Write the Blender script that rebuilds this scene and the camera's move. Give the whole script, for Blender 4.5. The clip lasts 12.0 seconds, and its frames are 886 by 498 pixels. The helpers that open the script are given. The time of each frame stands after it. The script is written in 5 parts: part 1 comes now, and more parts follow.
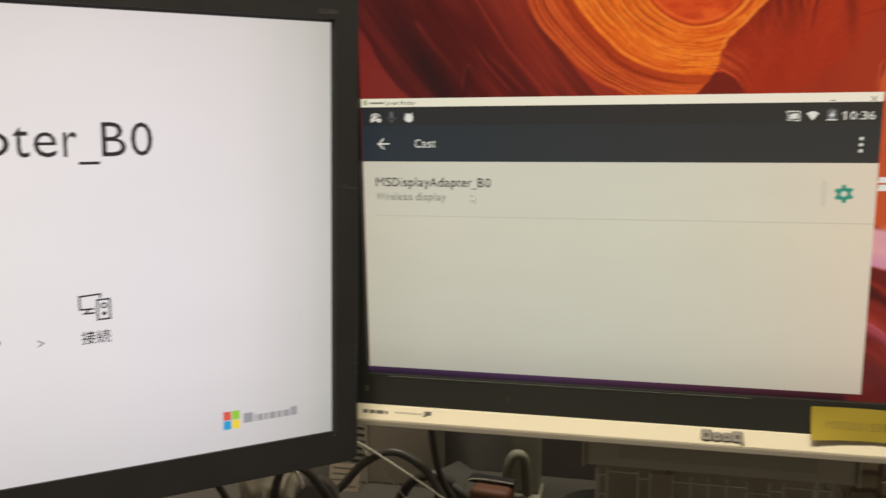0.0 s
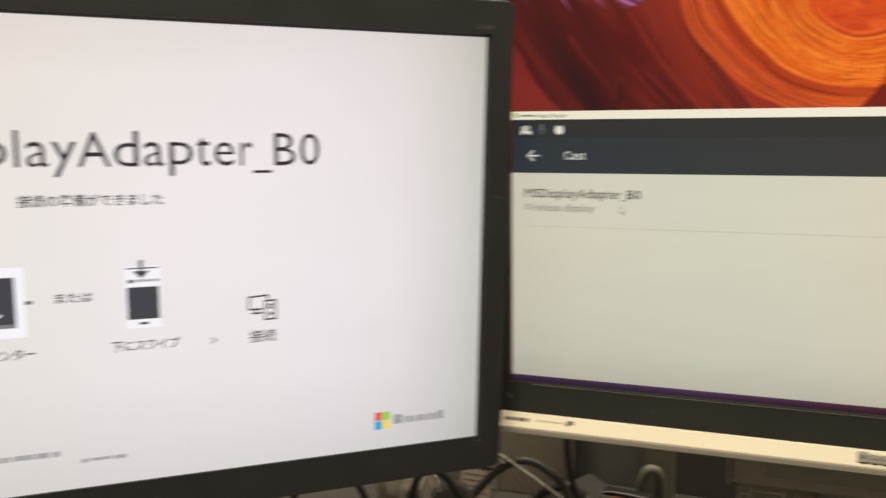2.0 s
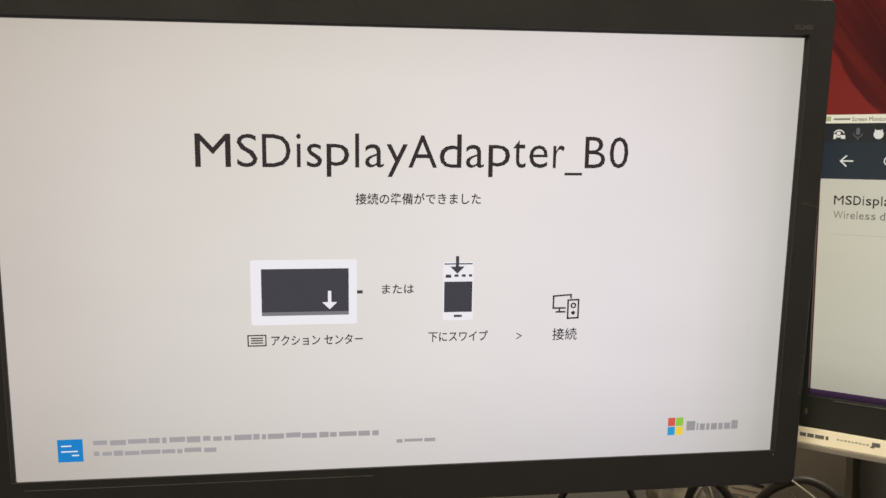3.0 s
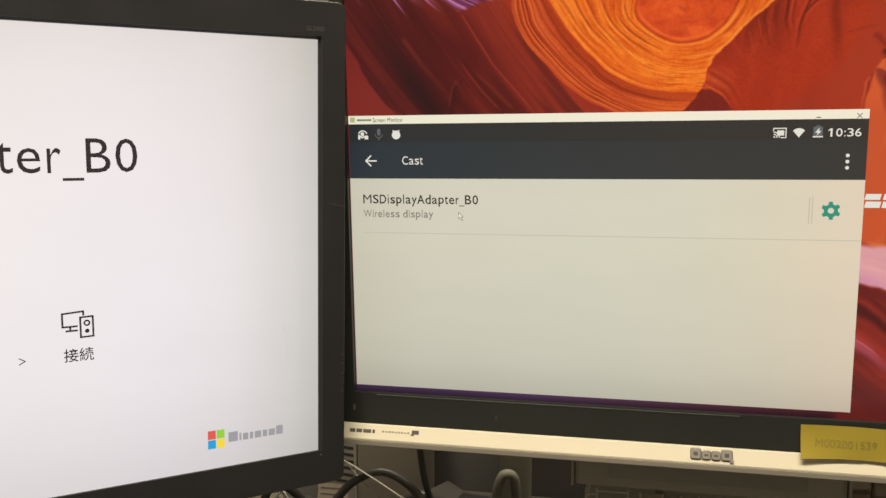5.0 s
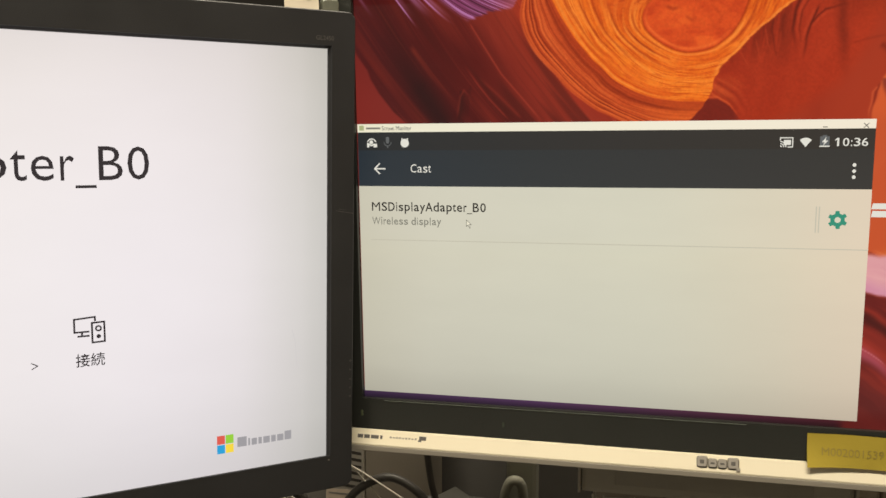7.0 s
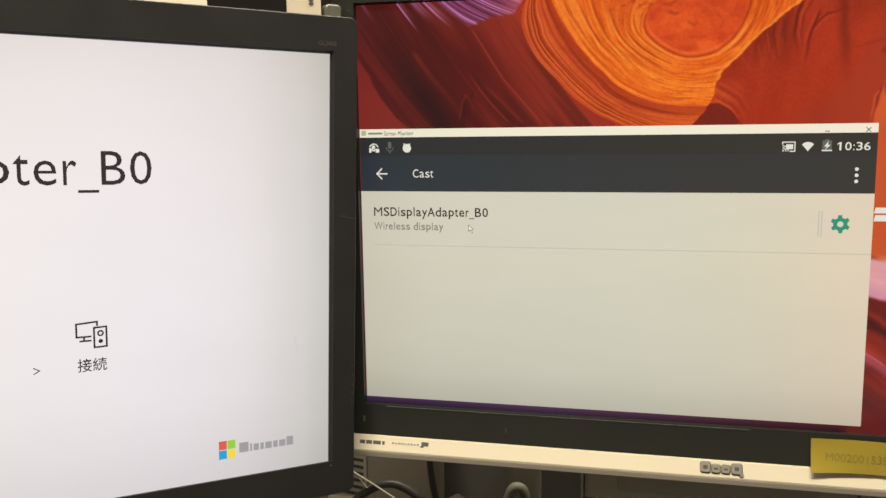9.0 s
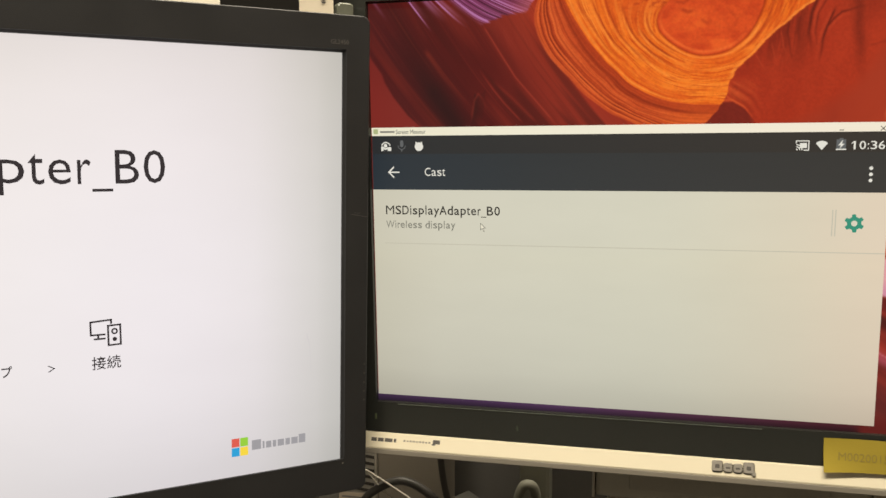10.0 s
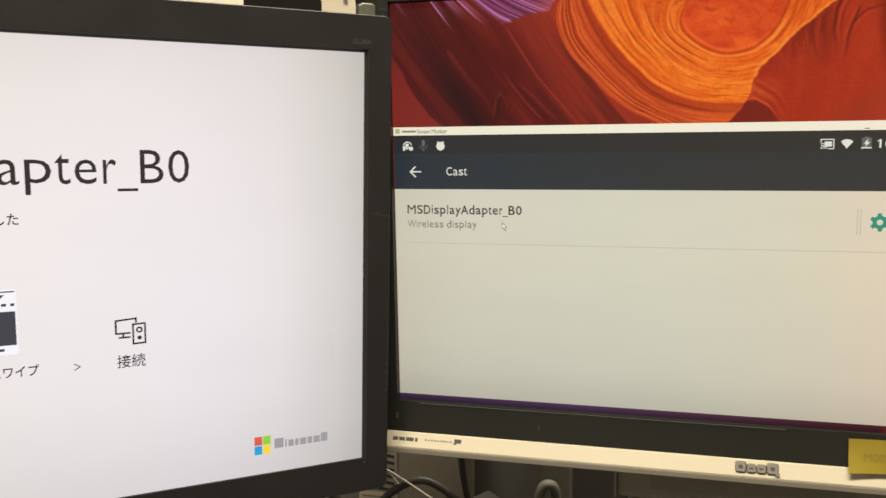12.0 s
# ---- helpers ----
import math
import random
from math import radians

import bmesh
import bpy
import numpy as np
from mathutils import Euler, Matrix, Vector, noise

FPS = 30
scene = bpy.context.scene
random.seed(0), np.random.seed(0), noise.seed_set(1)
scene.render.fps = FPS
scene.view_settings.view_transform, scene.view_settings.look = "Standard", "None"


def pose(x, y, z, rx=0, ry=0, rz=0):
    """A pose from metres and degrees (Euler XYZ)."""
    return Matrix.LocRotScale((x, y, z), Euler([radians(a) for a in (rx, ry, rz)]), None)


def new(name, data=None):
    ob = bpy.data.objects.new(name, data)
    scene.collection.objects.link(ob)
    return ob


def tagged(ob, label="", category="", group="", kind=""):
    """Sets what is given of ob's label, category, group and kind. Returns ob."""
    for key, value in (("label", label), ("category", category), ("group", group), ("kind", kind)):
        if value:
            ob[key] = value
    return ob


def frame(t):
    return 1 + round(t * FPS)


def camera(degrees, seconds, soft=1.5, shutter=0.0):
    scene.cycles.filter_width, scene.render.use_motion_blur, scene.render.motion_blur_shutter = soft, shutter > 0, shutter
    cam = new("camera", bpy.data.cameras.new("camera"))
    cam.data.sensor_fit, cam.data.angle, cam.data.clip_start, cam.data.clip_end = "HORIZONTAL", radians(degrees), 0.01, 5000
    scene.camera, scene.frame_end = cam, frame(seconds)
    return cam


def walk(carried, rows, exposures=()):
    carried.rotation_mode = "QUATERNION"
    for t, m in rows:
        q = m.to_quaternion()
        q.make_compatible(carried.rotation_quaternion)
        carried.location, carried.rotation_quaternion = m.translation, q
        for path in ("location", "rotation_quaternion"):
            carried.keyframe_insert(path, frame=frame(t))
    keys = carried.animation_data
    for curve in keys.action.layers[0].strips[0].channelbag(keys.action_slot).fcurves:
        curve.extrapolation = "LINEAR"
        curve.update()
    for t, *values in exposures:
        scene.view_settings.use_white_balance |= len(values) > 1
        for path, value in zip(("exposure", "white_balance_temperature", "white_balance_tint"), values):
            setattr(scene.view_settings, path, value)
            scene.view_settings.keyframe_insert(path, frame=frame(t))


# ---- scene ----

# ---------------------------------------------------------------- camera
cam = camera(54.894, 12.0, soft=1.5, shutter=0.55)

# seconds, x, y, z, yaw, pitch, roll
PATH = [
    (0.0, 0.2018, -0.6088, 1.0616, 12.98, -7.80, -0.26),
    (0.5, 0.2166, -0.6027, 1.0626, 10.04, -7.58, -0.07),
    (0.8, 0.2125, -0.6051, 1.0609, 10.40, -7.35, -0.01),
    (1.0, 0.2126, -0.6058, 1.0620, 11.05, -7.35, -0.04),
    (1.5, 0.2009, -0.6102, 1.0628, 13.25, -7.27, 0.01),
    (2.0, 0.1725, -0.6305, 1.0603, 19.87, -6.88, 0.04),
    (2.5, 0.1361, -0.6551, 1.0663, 27.95, -7.28, 0.35),
    (2.7, 0.1248, -0.6659, 1.0599, 31.12, -6.70, 0.37),
    (3.0, 0.1140, -0.6720, 1.0605, 33.40, -6.75, 0.38),
    (3.4, 0.1200, -0.6650, 1.0620, 31.20, -6.92, 0.36),
    (3.8, 0.1450, -0.6450, 1.0640, 24.20, -7.08, 0.32),
    (4.1, 0.1640, -0.6290, 1.0655, 17.90, -7.20, 0.29),
    (4.3, 0.1720, -0.6211, 1.0660, 15.31, -7.23, 0.27),
    (4.5, 0.1952, -0.6121, 1.0600, 14.45, -6.50, -0.13),
    (5.0, 0.2065, -0.6051, 1.0592, 12.62, -6.46, -0.22),
    (5.5, 0.2063, -0.6078, 1.0599, 12.85, -6.33, -0.14),
    (6.0, 0.2054, -0.6090, 1.0602, 13.06, -6.23, -0.06),
    (6.5, 0.2072, -0.6087, 1.0614, 13.27, -6.12, -0.08),
    (7.0, 0.2086, -0.6089, 1.0615, 13.26, -6.13, -0.07),
    (9.0, 0.2083, -0.6089, 1.0588, 13.38, -5.55, -0.13),
    (9.5, 0.2089, -0.6099, 1.0607, 13.85, -5.74, -0.16),
    (10.0, 0.2060, -0.6097, 1.0612, 13.96, -5.87, -0.11),
    (10.5, 0.2035, -0.6104, 1.0607, 13.93, -5.83, -0.09),
    (11.0, 0.2052, -0.6094, 1.0624, 14.14, -5.92, -0.19),
    (11.5, 0.2051, -0.6095, 1.0623, 14.07, -5.98, -0.22),
    (12.0, 0.2022, -0.6114, 1.0604, 15.04, -5.83, -0.22),
]
EXPOSURES = [(0.0, -0.15), (0.2, 0.0), (0.5, 0.13), (1.0, 0.10), (1.5, -0.04), (2.0, -0.01), (2.5, -0.13), (2.7, -0.16), (3.5, -0.16), (4.3, -0.06), (5.0, 0.01), (12.0, 0.01)]


def aim(x, y, z, yaw, pitch, roll):
    """Camera pose from a place, a heading, a pitch up and a lean."""
    return pose(x, y, z) @ pose(0, 0, 0, 90 + pitch, 0, yaw) @ pose(0, 0, 0, 0, 0, roll)


walk(cam, [(r[0], aim(*r[1:])) for r in PATH], EXPOSURES)

# ---------------------------------------------------------------- light
world = bpy.data.worlds.new("room_world")
scene.world = world
world.use_nodes = True
world.node_tree.nodes["Background"].inputs[0].default_value = (0.9, 0.8, 0.65, 1)
world.node_tree.nodes["Background"].inputs[1].default_value = 0.02

WARM = (1.0, 0.90, 0.72)
# the second lamp is an added fill that brightens things behind the displays
LAMPS = [(0.08, -0.85, 46.0), (0.30, 0.10, 26.0)]
CEILING_Z = 2.45
for lx, ly, watts in LAMPS:
    data = bpy.data.lights.new("tube_light", "AREA")
    data.shape, data.size, data.size_y = "RECTANGLE", 1.2, 0.24
    data.energy, data.color = watts, WARM
    lamp = new("tube_light", data)
    lamp.matrix_world = pose(lx, ly, CEILING_Z - 0.085)

# ---------------------------------------------------------------- materials


def lin(r, g, b):
    """Linear colour from 0-255 display values."""
    return tuple(((c / 255) / 12.92 if c / 255 <= 0.04045 else ((c / 255 + 0.055) / 1.055) ** 2.4) for c in (r, g, b))


def material(name):
    m = bpy.data.materials.new(name)
    m.use_nodes = True
    return m, m.node_tree.nodes, m.node_tree.links, m.node_tree.nodes["Principled BSDF"]


def surface(name, colour, rough=0.5, metal=0.0, vary=0.15, scale=40.0, bump=0.05, coat=0.0, spec=0.5, fine=400.0):
    """A plain real-world surface: two scales of tone variation, uneven gloss and fine relief."""
    m, n, l, p = material(name)
    tc = n.new("ShaderNodeTexCoord")
    a, b = n.new("ShaderNodeTexNoise"), n.new("ShaderNodeTexNoise")
    a.inputs["Scale"].default_value, b.inputs["Scale"].default_value = scale, fine
    a.inputs["Detail"].default_value, b.inputs["Detail"].default_value = 5, 3
    for k in (a, b):
        l.new(tc.outputs["Object"], k.inputs["Vector"])
    mix = n.new("ShaderNodeMix")
    mix.data_type = "RGBA"
    mix.inputs["A"].default_value = (*[c * (1 - vary) for c in colour], 1)
    mix.inputs["B"].default_value = (*[min(1, c * (1 + vary)) for c in colour], 1)
    add = n.new("ShaderNodeMath")
    add.operation = "MULTIPLY_ADD"
    add.inputs[1].default_value = 0.7
    l.new(a.outputs["Fac"], add.inputs[0])
    half = n.new("ShaderNodeMath")
    half.operation = "MULTIPLY"
    half.inputs[1].default_value = 0.3
    l.new(b.outputs["Fac"], half.inputs[0])
    l.new(half.outputs[0], add.inputs[2])
    l.new(add.outputs[0], mix.inputs["Factor"])
    l.new(mix.outputs["Result"], p.inputs["Base Color"])
    ro = n.new("ShaderNodeMapRange")
    ro.inputs["To Min"].default_value, ro.inputs["To Max"].default_value = rough * 0.8, min(1, rough * 1.2)
    l.new(a.outputs["Fac"], ro.inputs["Value"])
    l.new(ro.outputs["Result"], p.inputs["Roughness"])
    if bump:
        bp = n.new("ShaderNodeBump")
        bp.inputs["Strength"].default_value, bp.inputs["Distance"].default_value = bump, 0.001
        l.new(b.outputs["Fac"], bp.inputs["Height"])
        l.new(bp.outputs["Normal"], p.inputs["Normal"])
    p.inputs["Metallic"].default_value = metal
    p.inputs["Coat Weight"].default_value = coat
    p.inputs["Coat Roughness"].default_value = 0.08
    p.inputs["Specular IOR Level"].default_value = spec
    return m


def glow(name, colour, strength=1.0):
    """A lit area of a display in one colour."""
    m, n, l, p = material(name)
    p.inputs["Base Color"].default_value = (0.01, 0.01, 0.01, 1)
    p.inputs["Roughness"].default_value = 0.45
    p.inputs["Specular IOR Level"].default_value = 0.2
    p.inputs["Emission Color"].default_value = (*colour, 1)
    p.inputs["Emission Strength"].default_value = strength
    return m


def ramp(n, stops):
    r = n.new("ShaderNodeValToRGB")
    r.color_ramp.interpolation = "B_SPLINE" if len(stops) > 2 else "LINEAR"
    while len(r.color_ramp.elements) < len(stops):
        r.color_ramp.elements.new(0.5)
    for e, (at, c) in zip(r.color_ramp.elements, stops):
        e.position, e.color = at, (*c, 1)
    return r


def panel_glow(name, across, upward, mottle=0.015):
    """A lit display area with viewing-angle dimming painted in: tints across its width and its height."""
    m, n, l, p = material(name)
    p.inputs["Base Color"].default_value = (0.01, 0.01, 0.01, 1)
    p.inputs["Roughness"].default_value = 0.45
    p.inputs["Specular IOR Level"].default_value = 0.2
    tc, sep = n.new("ShaderNodeTexCoord"), n.new("ShaderNodeSeparateXYZ")
    l.new(tc.outputs["Generated"], sep.inputs[0])
    a, b = ramp(n, across), ramp(n, upward)
    l.new(sep.outputs["X"], a.inputs[0])
    l.new(sep.outputs["Z"], b.inputs[0])
    mul = n.new("ShaderNodeMix")
    mul.data_type, mul.blend_type = "RGBA", "MULTIPLY"
    mul.inputs["Factor"].default_value = 1
    l.new(a.outputs[0], mul.inputs["A"])
    l.new(b.outputs[0], mul.inputs["B"])
    noi = n.new("ShaderNodeTexNoise")
    noi.inputs["Scale"].default_value, noi.inputs["Detail"].default_value = 6.0, 3
    l.new(tc.outputs["Generated"], noi.inputs["Vector"])
    mr = n.new("ShaderNodeMapRange")
    mr.inputs["To Min"].default_value, mr.inputs["To Max"].default_value = 1 - mottle * 2, 1 + mottle * 2
    l.new(noi.outputs["Fac"], mr.inputs["Value"])
    l.new(mul.outputs["Result"], p.inputs["Emission Color"])
    l.new(mr.outputs["Result"], p.inputs["Emission Strength"])
    return m


BLACK_MATT = surface("black_textured_plastic", (0.0275, 0.0268, 0.0278), 0.46, vary=0.25, scale=25, bump=0.12, fine=1500, spec=0.36)
BLACK_GLOSS = surface("black_glossy_plastic", (0.033, 0.034, 0.030), 0.16, vary=0.2, scale=15, bump=0.0)
CHIN_WHITE = surface("white_moulded_plastic", (0.88, 0.80, 0.61), 0.42, vary=0.035, scale=18, bump=0.03, fine=900)
LIP_GREY = surface("grey_moulded_plastic", (0.36, 0.325, 0.27), 0.5, vary=0.08, scale=30, bump=0.05)
CHROME = surface("brushed_chrome", (0.40, 0.37, 0.325), 0.4, metal=0.4, vary=0.15, scale=120, bump=0.02)
SHADOW_DARK = surface("emblem_shade", (0.035, 0.03, 0.025), 0.6, vary=0.1, bump=0.0)
INK_GREY = surface("grey_print", (0.11, 0.10, 0.09), 0.6, vary=0.1, bump=0.0)
LIGHT_MARK = surface("worn_mark", (0.055, 0.052, 0.048), 0.6, vary=0.1, bump=0.0)
INK_PALE = surface("pale_print", (0.36, 0.32, 0.26), 0.6, vary=0.1, bump=0.0)
NOTE_YELLOW = surface("yellow_note_paper", (0.43, 0.325, 0.046), 0.85, vary=0.05, scale=60, bump=0.08, spec=0.15)
PENCIL = surface("pencil_line", (0.31, 0.235, 0.045), 0.7, vary=0.2, bump=0.0)
PAPER = surface("cream_paper", (0.78, 0.72, 0.60), 0.85, vary=0.05, scale=40, bump=0.05, spec=0.15)
CARD = surface("white_card", (0.66, 0.58, 0.45), 0.7, vary=0.05, scale=40, bump=0.03)
SMOKY = surface("smoky_plastic", (0.15, 0.155, 0.12), 0.25, vary=0.3, scale=150, bump=0.05)
CABLE_BLACK = surface("black_rubber", (0.058, 0.053, 0.047), 0.45, vary=0.2, scale=80, bump=0.08)
CABLE_WHITE = surface("white_cable_sheath", (0.72, 0.68, 0.58), 0.45, vary=0.08, scale=80, bump=0.04)
CABINET_TAN = surface("beige_painted_steel", (0.26, 0.225, 0.18), 0.55, vary=0.08, scale=20, bump=0.08)
CABINET_LIGHT = surface("light_grey_plastic", (0.38, 0.35, 0.30), 0.5, vary=0.06, scale=25, bump=0.05)
# pale colour for highlights drawn on the bezel and frame
EDGE_GLINT = surface("pale_edge_glint", (0.17, 0.185, 0.155), 0.3, vary=0.4, scale=90, bump=0.0)
SLOT = surface("dark_recess", (0.045, 0.04, 0.035), 0.8, vary=0.1, bump=0.0)
POST_GREY = surface("grey_green_paint", (0.26, 0.252, 0.198), 0.6, vary=0.1, scale=25, bump=0.08)
BLACK_PANEL = surface("near_black_panel", (0.014, 0.0125, 0.011), 0.95, vary=0.1, scale=60, bump=0.06, fine=900, spec=0.1)
DARK_PANEL = surface("dark_fabric", (0.155, 0.146, 0.134), 0.9, vary=0.08, scale=60, bump=0.06, fine=900, spec=0.2)
REAR_GREY = surface("dark_grey_plastic", (0.36, 0.34, 0.29), 0.5, vary=0.12, scale=25, bump=0.1)
BULGE_DARK = surface("charcoal_plastic", (0.31, 0.29, 0.25), 0.5, vary=0.12, scale=25, bump=0.1)
WIRE = surface("zinc_wire", (0.55, 0.52, 0.46), 0.4, metal=0.3, vary=0.15, scale=100, bump=0.03)
ADAPTER_GREY = surface("worn_grey_plastic", (0.058, 0.055, 0.047), 0.5, vary=0.3, scale=35, bump=0.1)
TERRACOTTA = surface("brown_leatherette", (0.13, 0.056, 0.032), 0.6, vary=0.2, scale=60, bump=0.15)
LABEL = surface("buff_label", (0.31, 0.255, 0.195), 0.8, vary=0.15, scale=40, bump=0.05, spec=0.2)
KRAFT = surface("kraft_card", (0.25, 0.20, 0.15), 0.8, vary=0.15, scale=30, bump=0.1, spec=0.2)
BAG = surface("crumpled_plastic_bag", (0.34, 0.30, 0.235), 0.6, vary=0.15, scale=45, bump=0.4, fine=120)
DESK_TOP = surface("grey_desk_laminate", (0.075, 0.070, 0.062), 0.85, vary=0.15, scale=12, bump=0.05, spec=0.1)
WALL_PAINT = surface("office_wall_paint", (0.62, 0.57, 0.48), 0.85, vary=0.05, scale=4, bump=0.15, fine=150)
CEILING_TILE = surface("ceiling_board", (0.75, 0.72, 0.66), 0.9, vary=0.05, scale=8, bump=0.3, fine=200)
CARPET = surface("office_carpet", (0.10, 0.095, 0.09), 0.95, vary=0.25, scale=30, bump=0.5, fine=500, spec=0.1)
BOARD = surface("brown_board", (0.33, 0.285, 0.235), 0.8, vary=0.12, scale=30, bump=0.1, spec=0.2)
LAMP_WHITE = surface("white_enamel", (0.8, 0.79, 0.76), 0.35, vary=0.03, scale=15, bump=0.02)

# ---------------------------------------------------------------- mesh helpers


def finish(bm, name, mat, smooth=False):
    bmesh.ops.recalc_face_normals(bm, faces=bm.faces)
    me = bpy.data.meshes.new(name)
    bm.to_mesh(me)
    bm.free()
    for poly in me.polygons:
        poly.use_smooth = smooth
    if mat:
        me.materials.append(mat)
    return me


def part(name, bm, mat, parent=None, label="", m=None, smooth=False):
    """Links a bmesh as one mesh under a thing or a part; m: from the mesh's space to the thing's."""
    if m is not None:
        bm.transform(m)
    ob = new(name, finish(bm, name, mat, smooth))
    if parent:
        ob.parent = parent
    return tagged(ob, label)


def thing(name, label, category, m, group="", kind=""):
    ob = new(name)
    ob.empty_display_size = 0.05
    ob.matrix_world = m
    return tagged(ob, label, category, group, kind)


def solo(name, bm, mat, label, category="", group="", kind="", m=None, smooth=False):
    ob = part(name, bm, mat, None, "", None, smooth)
    if m is not None:
        ob.matrix_world = m
    return tagged(ob, label, category, group, kind)


def box(x0, x1, y0, y1, z0, z1, bevel=0.0, seg=2, bm=None):
    bm = bm or bmesh.new()
    vs = [bm.verts.new(v) for v in ((x0, y0, z0), (x1, y0, z0), (x1, y1, z0), (x0, y1, z0), (x0, y0, z1), (x1, y0, z1), (x1, y1, z1), (x0, y1, z1))]
    fs = [bm.faces.new([vs[i] for i in f]) for f in ((0, 3, 2, 1), (4, 5, 6, 7), (0, 1, 5, 4), (1, 2, 6, 5), (2, 3, 7, 6), (3, 0, 4, 7))]
    if bevel:
        edges = {e for f in fs for e in f.edges}
        bmesh.ops.bevel(bm, geom=list(edges), offset=bevel, segments=seg, affect="EDGES", profile=0.6)
    return bm


def rounded(x0, x1, z0, z1, r, seg=5):
    """Corner points of a rounded rectangle in x and z, anticlockwise."""
    pts = []
    for cx, cz, a0 in ((x1 - r, z1 - r, 0), (x0 + r, z1 - r, 90), (x0 + r, z0 + r, 180), (x1 - r, z0 + r, 270)):
        for k in range(seg + 1):
            a = radians(a0 + 90 * k / seg)
            pts.append((cx + r * math.cos(a), cz + r * math.sin(a)))
    return pts


def loft(loops, closed=False, caps=True, bm=None):
    """Skins loops of equally many points; closed joins the last loop to the first."""
    bm = bm or bmesh.new()
    rings = [[bm.verts.new(p) for p in lp] for lp in loops]
    n = len(rings[0])
    pairs = list(zip(rings, rings[1:])) + ([(rings[-1], rings[0])] if closed else [])
    for a, b in pairs:
        for i in range(n):
            bm.faces.new((a[i], a[(i + 1) % n], b[(i + 1) % n], b[i]))
    if caps and not closed:
        bm.faces.new(rings[0])
        bm.faces.new(rings[-1])
    return bm


def ring(profile, seg=5):
    """A frame round a rectangle: profile rows of x0, x1, z0, z1, corner radius, y."""
    return loft([[(x, y, z) for x, z in rounded(x0, x1, z0, z1, r, seg)] for x0, x1, z0, z1, r, y in profile], closed=True)


def slab(x0, x1, z0, z1, r, y0, y1, edge=0.0006, seg=5):
    """A plate with rounded corners and softened front rim, from y0 (front) to y1."""
    return loft([[(x, y, z) for x, z in rounded(x0 + i, x1 - i, z0 + i, z1 - i, max(r - i, 1e-5), seg)]
                 for i, y in ((0, y1), (0, y0 + edge), (edge, y0))])


def flat(points, y, bm=None):
    """A flat patch from x, z points at depth y."""
    bm = bm or bmesh.new()
    bm.faces.new([bm.verts.new((x, y, z)) for x, z in points])
    return bm


def curve_points(pts, steps=10):
    """A smooth line through points."""
    p = [Vector(a) for a in pts]
    p = [2 * p[0] - p[1]] + p + [2 * p[-1] - p[-2]]
    out = []
    for i in range(1, len(p) - 2):
        for k in range(steps):
            t = k / steps
            a, b, c, d = p[i - 1:i + 3]
            out.append(0.5 * (2 * b + (c - a) * t + (2 * a - 5 * b + 4 * c - d) * t * t + (3 * b - a - 3 * c + d) * t ** 3))
    return out + [p[-2]]


def tube(pts, r, sides=10, steps=10, bm=None, smooth_line=True):
    line = curve_points(pts, steps) if smooth_line else [Vector(a) for a in pts]
    loops, up = [], Vector((0.1, 0.2, 1)).normalized()
    for i, q in enumerate(line):
        t = (line[min(i + 1, len(line) - 1)] - line[max(i - 1, 0)]).normalized()
        side = t.cross(up)
        if side.length < 1e-3:
            side = t.cross(Vector((1, 0, 0)))
        side.normalize()
        up = side.cross(t).normalized()
        loops.append([q + r * (math.cos(a) * side + math.sin(a) * up) for a in (2 * math.pi * k / sides for k in range(sides))])
    return loft(loops, bm=bm)


# ---------------------------------------------------------------- display drawing
PX = 0.27675e-3          # pitch of both displays
LAYER = 0.00012          # step between drawn layers


class Sheet:
    """Draws flat shapes on a display in its pixels, x to the right and y down."""

    def __init__(self, owner, m):
        self.owner, self.m = owner, m

    def add(self, name, bm, mat, label=""):
        return part(name, bm, mat, self.owner, label, self.m)

    def rect(self, name, x0, y0, x1, y1, mat, layer, label="", r=0.0):
        pts = rounded(x0 * PX, x1 * PX, -y1 * PX, -y0 * PX, max(r * PX, 1e-6), 5 if r else 1)
        return self.add(name, flat(pts, -layer * LAYER), mat, label)

    def shapes(self, name, polys, mat, layer, label=""):
        bm = bmesh.new()
        for poly in polys:
            flat([(x * PX, -y * PX) for x, y in poly], -layer * LAYER, bm)
        return self.add(name, bm, mat, label)

    def bars(self, name, polys, mat, layer, label=""):
        """Each patch an object of its own."""
        for poly in polys:
            self.shapes(name, [poly], mat, layer, label)

    def text(self, name, body, x0, y0, x1, y1, mat, layer, label="", bold=0.0):
        """Letters set so that their bounds fill the box."""
        data = bpy.data.curves.new(name, "FONT")
        data.body, data.offset, data.resolution_u = body, bold, 3
        ob = bpy.data.objects.new(name, data)
        scene.collection.objects.link(ob)
        bpy.context.view_layer.update()
        me = bpy.data.meshes.new_from_object(ob.evaluated_get(bpy.context.evaluated_depsgraph_get()))
        bpy.data.objects.remove(ob)
        bm = bmesh.new()
        bm.from_mesh(me)
        bpy.data.meshes.remove(me)
        xs, ys = [v.co.x for v in bm.verts], [v.co.y for v in bm.verts]
        ax, ay, bx, by = min(xs), min(ys), max(xs), max(ys)
        for v in bm.verts:
            u, w = (v.co.x - ax) / (bx - ax), (v.co.y - ay) / (by - ay)
            v.co = ((x0 + u * (x1 - x0)) * PX, -layer * LAYER, -(y1 + w * (y0 - y1)) * PX)
        return self.add(name, bm, mat, label)


